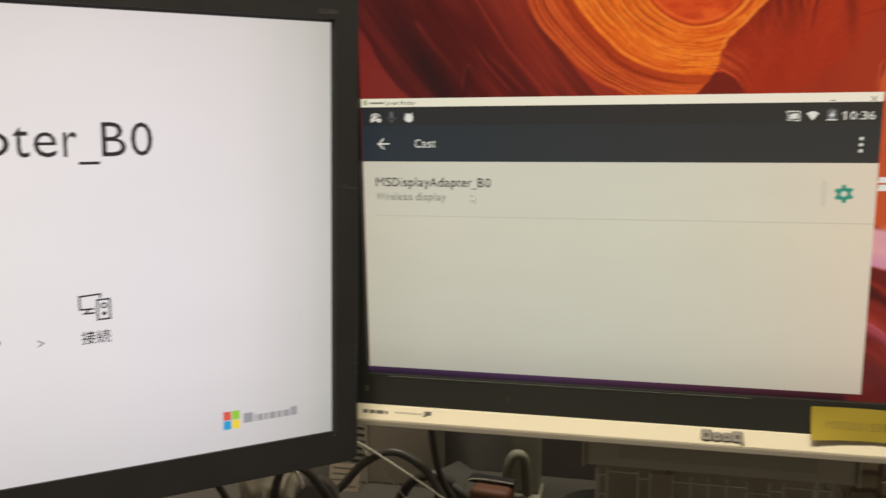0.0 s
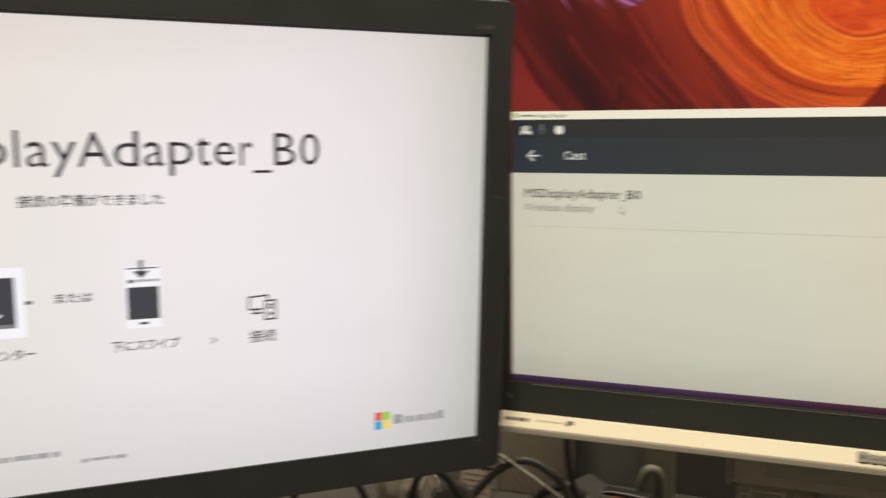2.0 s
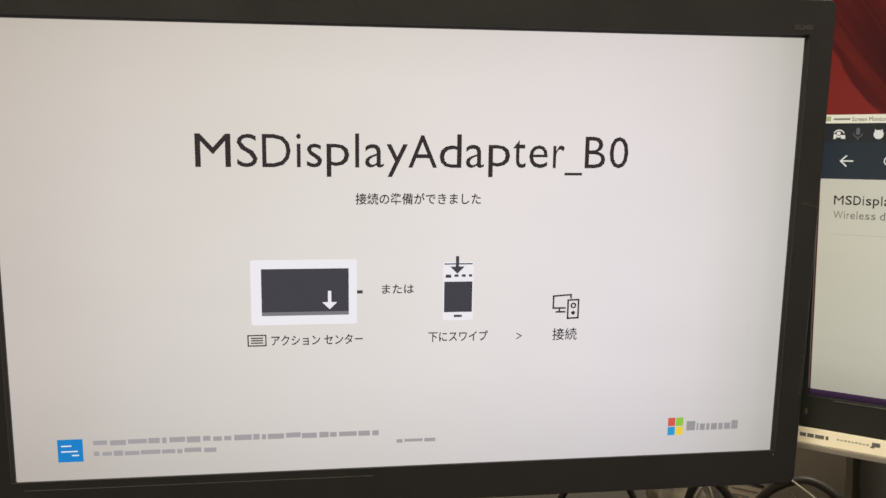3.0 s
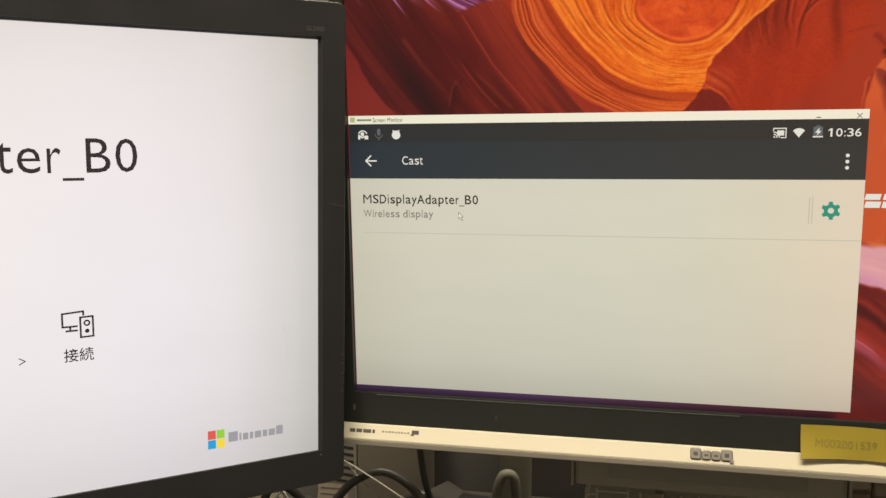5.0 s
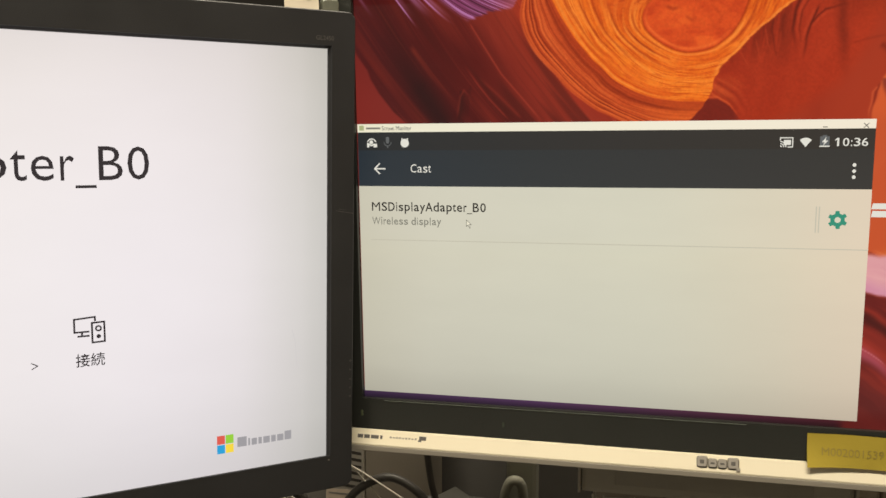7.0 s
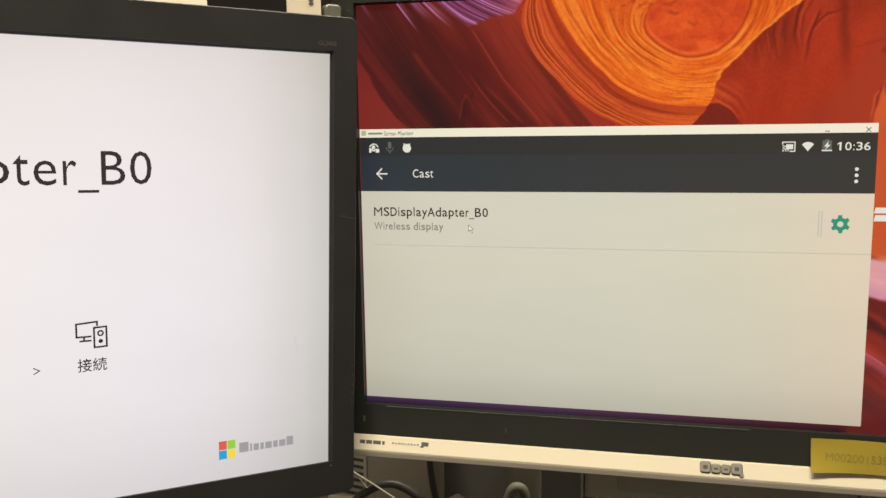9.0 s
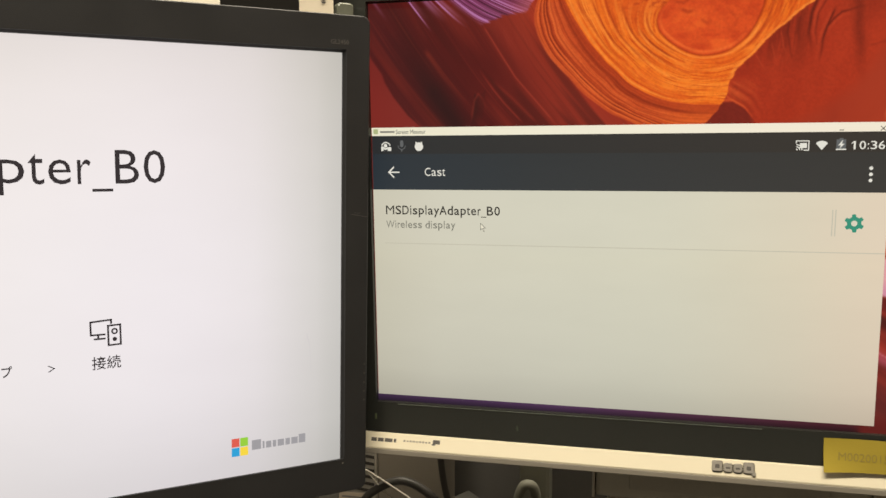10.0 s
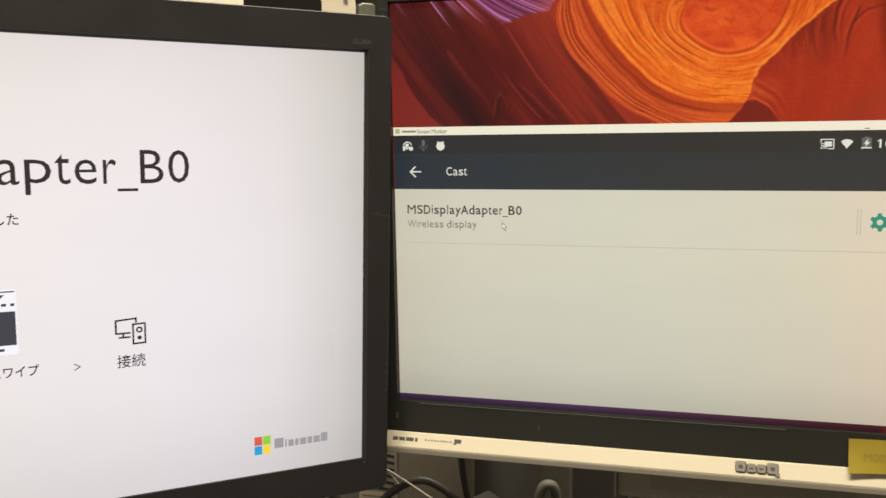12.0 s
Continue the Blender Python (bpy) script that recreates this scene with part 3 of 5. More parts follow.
def right_rock(x, y):
    """Red wall with hanging folds and a tail of lit layers at its foot."""
    x, y = x + 6 * (fbm(x / 40, y / 40, 151, 2) - 0.5), y + 6 * (fbm(x / 40, y / 40, 157, 2) - 0.5)
    fold = fbm((x + 0.35 * y) / 95 + 1.6 * fbm(x / 190, y / 150, 61), y / 420, 51, 3)
    wall = plain(x, (152, 49, 29))
    wall = blend(wall, (166, 58, 34), step(0.5, 0.8, fold) * 0.5)
    wall = blend(wall, (134, 41, 25), step(0.5, 0.25, fold) * 0.5)
    wall = blend(wall, (168, 58, 34), step(1090, 1250, x) * 0.7)
    grain = fbm(x / 9 + 0.01 * y, y / 150, 57, 3)
    shelf = step(1112, 1060, x) * step(-120, -240, y)
    wall = blend(wall, (112, 37, 23), shelf * (0.35 + 0.65 * step(0.35, 0.65, grain)) * 0.75)
    wall = blend(wall, (128, 46, 26), step(1120, 1230, x) * step(-235, -320, y) * 0.6)
    for pts, dark, wide, power in (([(1044, -262), (1040, -230), (1047, -190), (1056, -165)], True, 2.6, 0.5), ([(1024, -238), (1030, -205), (1042, -180)], False, 2.0, 0.4),
                                   ([(1104, -318), (1090, -278), (1085, -235), (1094, -180)], True, 4.2, 0.9), ([(1112, -316), (1099, -276), (1094, -235), (1104, -175)], False, 3.5, 0.4),
                                   ([(1126, -320), (1104, -276), (1100, -232), (1104, -190)], True, 2.6, 0.45), ([(1142, -292), (1126, -245), (1115, -208), (1112, -150)], True, 3.2, 0.85),
                                   ([(1134, -290), (1118, -243), (1107, -208), (1104, -150)], False, 4.0, 0.4), ([(1124, -240), (1140, -262), (1158, -277), (1190, -284), (1226, -292)], True, 2.8, 0.7),
                                   ([(1128, -234), (1145, -257), (1162, -271), (1192, -278)], False, 3.0, 0.35), ([(1066, -275), (1060, -240), (1064, -205)], True, 3.0, 0.4),
                                   ([(968, -186), (985, -160), (998, -140)], False, 2.0, 0.35), ([(1002, -216), (1012, -180), (1020, -160)], False, 2.0, 0.3)):
        wall = streak_on(wall, x, y, pts, (92, 30, 20) if dark else (186, 72, 44), wide, power, 0.12, 0.5)
    wall = blend(wall, (114, 38, 24), np.exp(-((x - 1191 - 0.08 * (y + 290)) / 13) ** 2) * step(-90, -240, y) * 0.75)
    wall = blend(wall, (138, 44, 27), np.exp(-((x - 1222) / 18) ** 2) * step(-210, -300, y) * 0.6)
    wall = streak_on(wall, x, y, [(1216, -196), (1262, -208), (1300, -214)], (128, 42, 26), 3.0, 0.4)
    for k in range(3):
        wall = streak_on(wall, x, y, [(1292 - 7 * k, -118 + 10 * k), (1280 - 6 * k, -84), (1272 - 5 * k, -20)], (206, 92, 52) if k % 2 == 0 else (112, 36, 24), 2.6, 0.55, 0.15, 0.2)
    # lit layers bending over a dark hollow
    ripple = fbm((y - 0.72 * x) / 6, (x + y) / 200, 43, 3)
    reach = step(62, 0, np.hypot((x - 925) / 1.25, y + 100)) * step(-140, -118, y)
    wall = blend(wall, (192, 82, 44), reach * (0.35 + 0.65 * step(0.4, 0.7, ripple)) * 0.75)
    for off, dark in ((0, False), (9, True), (18, False), (27, True)):
        wall = streak_on(wall, x, y, [(916 - off * 0.2, -128 + off), (969 - off * 0.5, -93 + off), (998 - off * 0.6, -48 + off)], (118, 38, 24) if dark else (184, 76, 44), 3.0, 0.38, 0.1, 0.6)
    brow = np.interp(x, [870, 900, 924, 951, 971, 985], [-66, -77, -77, -56, -30, -15])
    wall = blend(wall, (106, 36, 28), step(-2, 5, y - brow) * step(985, 955, x) * 0.88)
    wall = blend(wall, (206, 96, 52), np.exp(-((y - brow + 3) / 3.2) ** 2) * step(862, 890, x) * step(975, 945, x) * 0.45)
    return wall


# the bowl's outlines round its middle: angle from the right, downward, and distance
MIDDLE = (858, -307)
KNOT = [(-90, 130), (0, 128), (12, 122), (48, 120), (122, 120), (139, 121), (154, 128), (164, 124), (173, 117), (183, 99), (190, 84), (270, 84)]
BOWL = [(-90, 420), (0, 340), (40, 285), (79, 240), (92, 237), (104, 242), (118, 247), (132, 255), (148, 267), (160, 286), (174, 313), (185, 350), (270, 480)]
BAND = [(-90, 520), (0, 430), (60, 335), (90, 322), (121, 330), (134, 342), (146, 358), (153, 371), (163, 398), (172, 414), (179, 430), (185, 413), (191, 392), (270, 340)]


def around(ang, rows):
    """Smoothed distance of an outline at each angle."""
    a, r = zip(*rows)
    return sum(np.interp(ang + o, a, r) for o in (-7, -3.5, 0, 3.5, 7)) / 5


def sandstone(x, y):
    """The layered bowl: its colours, and how far out each place lies (1 knot, 2 bowl, 3 band)."""
    dx, dy = x - MIDDLE[0], y - MIDDLE[1]
    ang = np.degrees(np.arctan2(dy, dx))
    ang = np.where(ang < -90, ang + 360, ang)
    r = np.hypot(dx, dy) * (1 + 0.03 * (fbm(x / 70, y / 70, 15, 2) - 0.5))
    k, b, o = around(ang, KNOT), around(ang, BOWL), around(ang, BAND)
    s = np.where(r < k, r / k, np.where(r < b, 1 + (r - k) / (b - k), np.where(r < o, 2 + (r - b) / (o - b), 3 + (r - o) / 110)))
    turn = ang / 57.3
    bend = s + 0.05 * (fbm(turn * 2.5, s * 2, 81, 2) - 0.5)
    layers = fbm(bend * 11, turn * 1.6, 71, 4)
    lines = fbm(bend * 34, turn * 3.0, 91, 2)
    fine = fbm(bend * 75, turn * 7.0, 96, 2)
    patchy = fbm(x / 60, y / 45, 95, 3)
    below = step(25, 75, ang) * step(190, 140, ang)
    # bowl
    bowl = plain(x, (219, 106, 36))
    bowl = blend(bowl, (232, 128, 46), step(1.3, 1.55, s) * step(2.02, 1.8, s) * below * 0.6)
    bowl = blend(bowl, (236, 138, 60), step(0.5, 0.72, layers) * 0.42)
    bowl = blend(bowl, (194, 80, 30), step(0.48, 0.26, layers) * 0.6)
    bowl = blend(bowl, (168, 60, 22), step(0.54, 0.78, lines) * 0.46)
    bowl = blend(bowl, (248, 160, 76), step(0.45, 0.2, lines) * 0.24)
    bowl = blend(bowl, (170, 62, 22), step(0.54, 0.78, fine) * 0.42)
    bowl = blend(bowl, (198, 84, 36), step(155, 200, ang) * step(1.75, 1.3, s) * 0.6)
    bowl = blend(bowl, (150, 54, 26), step(165, 190, ang) * step(1.7, 1.2, s) * step(0.5, 0.7, fbm(x / 14, y / 9, 35, 3)) * 0.6)
    bowl = blend(bowl, (206, 88, 34), step(0.5, 0.75, patchy) * 0.3)
    for at, lo, hi, power in ((1.10, 118, 172, 0.5), (1.22, 122, 160, 0.75), (1.35, 128, 178, 0.6), (1.52, 140, 184, 0.5), (1.66, 150, 186, 0.45), (1.80, 152, 190, 0.4)):
        arc = np.exp(-((s - at - 0.0016 * (ang - 140)) / 0.018) ** 2) * step(lo - 8, lo + 10, ang) * step(hi + 8, hi - 12, ang)
        bowl = blend(bowl, (140, 50, 20), arc * power)
        lit_arc = np.exp(-((s - at - 0.035 - 0.0016 * (ang - 140)) / 0.02) ** 2) * step(lo - 8, lo + 10, ang) * step(hi + 8, hi - 12, ang)
        bowl = blend(bowl, (246, 156, 74), lit_arc * power * 0.6)
    # knot
    mott = fbm(x / 42, y / 26, 33, 4)
    core = plain(x, (200, 78, 37))
    core = blend(core, (220, 98, 44), step(0.5, 0.75, mott) * 0.7)
    core = blend(core, (176, 60, 30), step(0.48, 0.25, mott) * 0.6)
    core = blend(core, (230, 112, 54), np.exp(-((s - 0.93) / 0.03) ** 2) * below * 0.6)
    for pts, power in (([(768, -318), (800, -312), (830, -330), (870, -338)], 0.4), ([(790, -300), (812, -290), (835, -296)], 0.55), ([(838, -274), (856, -262), (868, -272)], 0.35), ([(900, -300), (925, -270), (915, -240)], 0.25)):
        core = streak_on(core, x, y, pts, (140, 46, 24), 4.5, power, 0.2, 0.4)
    body = mixed(core, bowl, step(0.985, 1.01, s))
    rim = np.exp(-((s - 1.0) / 0.02) ** 2) * (0.25 + 0.75 * step(178, 150, ang))
    body = blend(body, (136, 44, 19), rim * 0.55)
    body = blend(body, (246, 150, 72), np.exp(-((s - 1.05) / 0.022) ** 2) * step(8, 30, ang) * step(150, 120, ang) * 0.55)
    body = blend(body, (150, 52, 22), np.exp(-((s - 1.10) / 0.018) ** 2) * step(70, 40, ang) * 0.6)
    for at, power in ((1.22, 0.35), (1.34, 0.3), (1.48, 0.35)):
        body = blend(body, (176, 66, 26), np.exp(-((s - at - 0.002 * (ang - 20)) / 0.02) ** 2) * step(50, 10, ang) * power)
    # outer band
    band = plain(x, (184, 76, 39))
    band = blend(band, (208, 98, 50), step(0.48, 0.74, layers) * 0.6)
    band = blend(band, (142, 50, 26), step(0.48, 0.26, layers) * 0.5)
    band = blend(band, (124, 42, 20), step(0.56, 0.8, lines) * 0.4)
    band = blend(band, (140, 50, 24), step(0.55, 0.8, fine) * 0.35)
    band = blend(band, (226, 120, 62), step(0.44, 0.22, lines) * 0.3)
    band = blend(band, (212, 98, 42), step(120, 95, ang) * 0.45)
    lower = step(88, 108, ang)
    band = blend(band, (116, 38, 20), np.exp(-((s - 2.2 - 0.0006 * (150 - ang)) / 0.045) ** 2) * 0.75 * (0.35 + 0.65 * lower))
    band = blend(band, (156, 56, 28), step(2.0, 2.04, s) * step(2.3, 2.1, s) * 0.6)
    for at, power in ((2.52, 0.3), (2.66, 0.5), (2.74, 0.7), (2.86, 0.5)):
        band = blend(band, (112, 36, 20), np.exp(-((s - at) / 0.018) ** 2) * power * (0.5 + patchy))
        band = blend(band, (232, 118, 58), np.exp(-((s - at - 0.045) / 0.02) ** 2) * power * 0.6)
    body = mixed(body, band, step(1.99, 2.02, s))
    body = blend(body, (248, 156, 72), np.exp(-((s - 1.955) / 0.022) ** 2) * step(85, 120, ang) * 0.5)
    return body, s, layers, lines


def far_side(x, y, rgb):
    """The right edge of the picture: a lit cleft, a brown cone, a rose band and a dark red floor."""
    x, y = x + 16 * (fbm(x / 45, y / 45, 161, 2) - 0.5), y + 14 * (fbm(x / 45, y / 45, 167, 2) - 0.5)
    wob = 26 * (fbm(x / 130, y / 130, 3) - 0.5)
    patchy = fbm(x / 60, y / 45, 95, 3)
    west = line_x(y, [(-345, 1268), (-251, 1306), (-206, 1322), (-174, 1338), (-150, 1341), (-136, 1300), (-117, 1288), (-84, 1280), (-38, 1272), (300, 1256)])
    east = step(-5, 5, x - west + wob * 0.15)
    cleft = plain(x, (204, 88, 46))
    cleft = blend(cleft, (220, 112, 62), step(0.45, 0.7, fbm((x + y * 0.4) / 40, (y - x * 0.4) / 160, 101)) * 0.6)
    cleft = blend(cleft, (192, 82, 46), step(1350, 1310, x) * step(-60, 0, y) * 0.8)
    cleft = blend(cleft, (240, 178, 120), np.clip(np.exp(-(((x - 1446 + wob) / 40) ** 2) - (((y + 40) / 52) ** 2)) * (0.45 + patchy), 0, 1))
    lip = line_x(y, [(-345, 1318), (-250, 1357), (-217, 1380), (-185, 1401), (-140, 1426), (-60, 1490), (0, 1600)])
    cleft = blend(cleft, (226, 122, 96), step(-3, 6, x - lip) * (0.7 + 0.3 * patchy))
    cleft = blend(cleft, (150, 50, 36), np.exp(-((x - lip) / 4.5) ** 2) * step(-110, -160, y) * 0.8)
    # cone: its lit face, its shaded face and the pale dust on its shoulder
    face = line_x(y, [(-117, 1284), (-57, 1307), (-5, 1324), (49, 1340), (116, 1351), (183, 1350), (238, 1341), (294, 1337)])
    back = line_x(y, [(-117, 1292), (-103, 1318), (-83, 1344), (-70, 1378), (-43, 1404), (-11, 1408), (22, 1396), (50, 1402), (78, 1416), (100, 1455), (150, 1444), (210, 1422), (251, 1394), (279, 1370), (294, 1340)])
    shade = step(-9, 9, x - face + wob * 0.4) * step(4, -4, x - back + wob * 0.3) * step(-119, -111, y) * step(297, 288, y)
    tone = fbm((x - 0.35 * y) / 22, (y + 0.3 * x) / 90, 105, 3)
    dark = blend(plain(x, (136, 52, 40)), (98, 36, 31), step(0.5, 0.3, tone) * 0.7)
    dark = blend(dark, (160, 72, 54), step(0.55, 0.78, tone) * 0.6)
    dark = blend(dark, (176, 112, 92), np.exp(-(((x - 1392 - 0.25 * (y + 40)) / 17) ** 2) - (((y + 8) / 55) ** 2)) * 0.75)
    cleft = mixed(cleft, dark, shade * 0.93)
    cleft = blend(cleft, (92, 32, 30), np.exp(-(((x - 1450) / 22) ** 2) - (((y - 112) / 22) ** 2)) * 0.75)
    cleft = blend(cleft, (140, 62, 48), np.exp(-((y - 30 - 0.7 * (x - 1420)) / 12) ** 2) * step(1412, 1424, x) * step(60, 40, y) * 0.6)
    fan = fbm((y - 0.45 * x) / 10, (x + y) / 220, 109, 3)
    apron = step(-4, 6, y - np.interp(x, [1330, 1370, 1394, 1422, 1450], [292, 281, 253, 212, 150]))
    cleft = blend(cleft, (198, 88, 50), apron * 0.85)
    cleft = blend(cleft, (142, 54, 36), apron * step(0.54, 0.34, fan) * 0.75)
    cleft = blend(cleft, (226, 124, 78), apron * step(0.58, 0.75, fan) * 0.5)
    out = mixed(rgb, cleft, east)
    out = streak_on(out, x, y, [(1276, -192), (1290, -188), (1306, -172), (1336, -166)], (118, 38, 25), 7, 0.65, 0.15, 0.3)
    out = streak_on(out, x, y, [(1300, -160), (1312, -148), (1330, -141), (1346, -136), (1359, -112), (1377, -86)], (88, 30, 24), 7.5, 0.92, 0.08, 0.06)
    # rose band and floor
    rose_top = np.interp(x, [1280, 1372, 1460, 1910], [300, 307, 319, 352])
    rose_bot = np.interp(x, [1276, 1380, 1469, 1910], [390, 416, 433, 520])
    out = blend(out, (226, 130, 54), np.exp(-((y - rose_top + 6) / 10) ** 2) * east * step(1290, 1400, x) * 0.9)
    right_only = step(1180, 1240, x)
    rose = right_only * step(-6, 6, y - rose_top) * step(4, -4, y - rose_bot + wob * 0.2)
    rose_c = blend(plain(x, (212, 146, 152)), (228, 170, 168), fbm(x / 120, (y - 0.2 * x) / 14, 111))
    rose_c = blend(rose_c, (198, 128, 158), step(350, 385, y - 0.24 * (x - 1280)) * step(1420, 1290, x) * 0.6)
    out = mixed(out, rose_c, rose)
    floor_m = right_only * step(-5, 5, y - rose_bot + wob * 0.2)
    run = fbm((x * 0.82 + y * 0.57) / 300, (y - 0.69 * x) / 30, 121)
    flo = plain(x, (126, 42, 34))
    flo = blend(flo, (158, 52, 38), step(0.48, 0.72, run) * 0.8)
    flo = blend(flo, (88, 30, 27), step(0.5, 0.28, run) * 0.7)
    flo = blend(flo, (164, 54, 40), np.exp(-((y - 610 - 0.69 * (x - 1380)) / 45) ** 2) * step(1300, 1400, x) * 0.8)
    flo = blend(flo, (70, 28, 25), np.exp(-((y - 455 - 0.69 * (x - 1284)) / 15) ** 2) * step(1500, 1330, x) * 0.85)
    flo = blend(flo, (98, 32, 30), np.exp(-((y - rose_bot - 22) / 22) ** 2) * step(1430, 1280, x) * 0.7)
    flo = blend(flo, (170, 78, 92), np.exp(-((y - 546 - 0.71 * (x - 1283)) / 17) ** 2) * step(1400, 1310, x) * 0.75)
    flo = blend(flo, (214, 130, 140), np.exp(-((y - 541 - 0.66 * (x - 1290)) / 1.8) ** 2) * step(1345, 1320, x) * 0.5)
    flo = blend(flo, (92, 38, 36), step(560, 640, y - 0.6 * (x - 1283)) * 0.7)
    return mixed(out, flo, floor_m)


def canyon(x, y):
    """Display colours (0-255) of a sandstone canyon picture at display pixels x, y."""
    fine = fbm(x / 5, y / 5, 40, 3) - 0.5
    rgb = left_rock(x, y)
    stone, s, layers, lines = sandstone(x, y)
    # layers that go on into the dark wall
    halo = step(1.1, 0.0, s - 3) * step(2.95, 3.0, s) * step(640, 420, x - 0.6 * y)
    shell = blend(plain(x, (148, 50, 33)), (172, 66, 42), step(0.46, 0.75, layers) * 0.45)
    shell = blend(shell, (100, 34, 25), step(0.48, 0.26, layers) * 0.45)
    shell = blend(shell, (86, 28, 20), step(0.56, 0.8, lines) * 0.35)
    rgb = mixed(rgb, shell, halo * 0.72)
    rgb = mixed(rgb, stone, step(3.02, 2.97, s))
    jag = 9 * (fbm(y / 11 + x * 0.01, x / 60, 59, 3) - 0.5)
    cut = line_x(y, [(-345, 1128), (-303, 1094), (-283, 1064), (-254, 1033), (-236, 1009), (-217, 990), (-191, 972), (-175, 953), (-152, 928), (-132, 918), (-119, 913), (-85, 905), (-58, 891), (-22, 858), (0, 838)]) + jag
    rgb = mixed(rgb, right_rock(x, y), step(-2, 2, x - cut))
    rgb = blend(rgb, (246, 160, 78), np.exp(-((x - cut + 5) / 5) ** 2) * step(-110, -150, y) * 0.5)
    rgb = far_side(x, y, rgb)
    # strip along the bottom: violet turning to red
    strip = step(700, 716, y) * step(1262, 1240, x)
    sc = np.stack([np.interp(x, [0, 500, 900, 1250], c) for c in ((66, 84, 82, 76), (45, 55, 46, 30), (74, 88, 64, 38))], -1)
    sc = sc * np.interp(y, [704, 722, 738], [1.15, 0.95, 0.55])[..., None]
    rgb = mixed(rgb, sc, strip)
    rgb = blend(rgb, (92, 27, 24), step(680, 722, y) * step(1225, 1262, x) * 0.75)
    grey = rgb.mean(-1, keepdims=True)
    rgb = grey + (1.02 + 0.09 * step(3.3, 2.8, s)[..., None]) * (rgb - grey)
    return np.clip(rgb * (1 + 0.12 * fine[..., None] * step(3.2, 2.8, s)[..., None]), 2, 252)


def picture(name, xs, ys, y, mat):
    """A grid of coloured facets over display pixels."""
    gx, gy = np.meshgrid(xs, ys)
    c = canyon(gx, gy) / 255
    c = np.where(c <= 0.04045, c / 12.92, ((c + 0.055) / 1.055) ** 2.4)
    nx, ny = len(xs), len(ys)
    co = np.stack([gx * PX, np.full(gx.shape, y), -gy * PX], -1).reshape(-1, 3)
    i = (np.arange(ny - 1)[:, None] * nx + np.arange(nx - 1)[None]).ravel()
    faces = np.stack([i, i + nx, i + nx + 1, i + 1], -1)
    me = bpy.data.meshes.new(name)
    me.vertices.add(len(co))
    me.vertices.foreach_set("co", co.ravel())
    me.loops.add(faces.size)
    me.loops.foreach_set("vertex_index", faces.ravel())
    me.polygons.add(len(faces))
    me.polygons.foreach_set("loop_start", np.arange(len(faces)) * 4)
    me.update()
    col = me.attributes.new("picture", "FLOAT_COLOR", "POINT")
    col.data.foreach_set("color", np.concatenate([c.reshape(-1, 3), np.ones((nx * ny, 1))], 1).ravel())
    me.transform(RM)
    me.materials.append(mat)
    return me


wall_mat, wn, wl, wp = material("display_picture")
wp.inputs["Base Color"].default_value = (0.005, 0.005, 0.005, 1)
wp.inputs["Roughness"].default_value = 0.4
wp.inputs["Specular IOR Level"].default_value = 0.06
attr = wn.new("ShaderNodeAttribute")
attr.attribute_name = "picture"
wl.new(attr.outputs["Color"], wp.inputs["Emission Color"])
wp.inputs["Emission Strength"].default_value = 1.0

screen_r = part("screen", box(X0, X1, 0.0002, 0.004, Z0, Z1), BLACK_MATT, right, "lit display showing a sandstone canyon picture", RM)
xs = np.concatenate([np.arange(-1.5, 1500, 1.6), np.arange(1500, 1911, 8.0), [1910.0]])
ys = np.concatenate([np.arange(-345, -20, 1.6), np.arange(-20, 700, 4.0), np.arange(700, 740, 4.0), [740.0]])
wallpaper = new("wallpaper", picture("wallpaper", xs, ys, 0.0, wall_mat))
wallpaper.parent = screen_r

# ---------------------------------------------------------------- window on the right display
R = Sheet(screen_r, RM)
BAR_DARK = panel_glow("app_bar_glow", [(0, lin(41, 50, 58)), (0.35, lin(48, 52, 54)), (1, lin(57, 54, 50))], [(0, (1, 1, 1)), (1, (0.92, 0.92, 0.92))])
STATUS_DARK = panel_glow("status_bar_glow", [(0, lin(40, 42, 44)), (1, lin(53, 48, 43))], [(0, (1, 1, 1)), (1, (1, 1, 1))])
PAGE = panel_glow("page_glow", [(0, lin(200, 195, 175)), (0.15, lin(209, 205, 187)), (0.6, lin(210, 208, 188)), (0.85, lin(216, 206, 182)), (1, lin(224, 206, 182))],
                  [(0, (0.70, 0.70, 0.71)), (0.14, (0.88, 0.885, 0.90)), (0.4, (0.96, 0.965, 0.97)), (0.7, (0.98, 0.98, 0.97)), (1, (1.14, 1.12, 1.06))])
TITLE = panel_glow("title_bar_glow", [(0, lin(232, 226, 200)), (0.5, lin(240, 234, 212)), (1, lin(240, 228, 206))], [(0, (1, 1, 1)), (1, (1, 1, 1))])
WHITE_UI = glow("white_symbol_glow", lin(225, 222, 210))
GREY_UI = glow("grey_symbol_glow", lin(96, 98, 98))
DARK_UI = glow("dark_letter_glow", lin(46, 43, 39))
MID_UI = glow("grey_letter_glow", lin(130, 128, 116))
FAINT_UI = glow("faint_line_glow", lin(192, 187, 168))
TEAL_UI = glow("teal_symbol_glow", lin(52, 142, 116))
PAGE_SPOT = glow("page_spot_glow", lin(216, 208, 186))
GREEN_UI = glow("green_symbol_glow", lin(172, 178, 128))

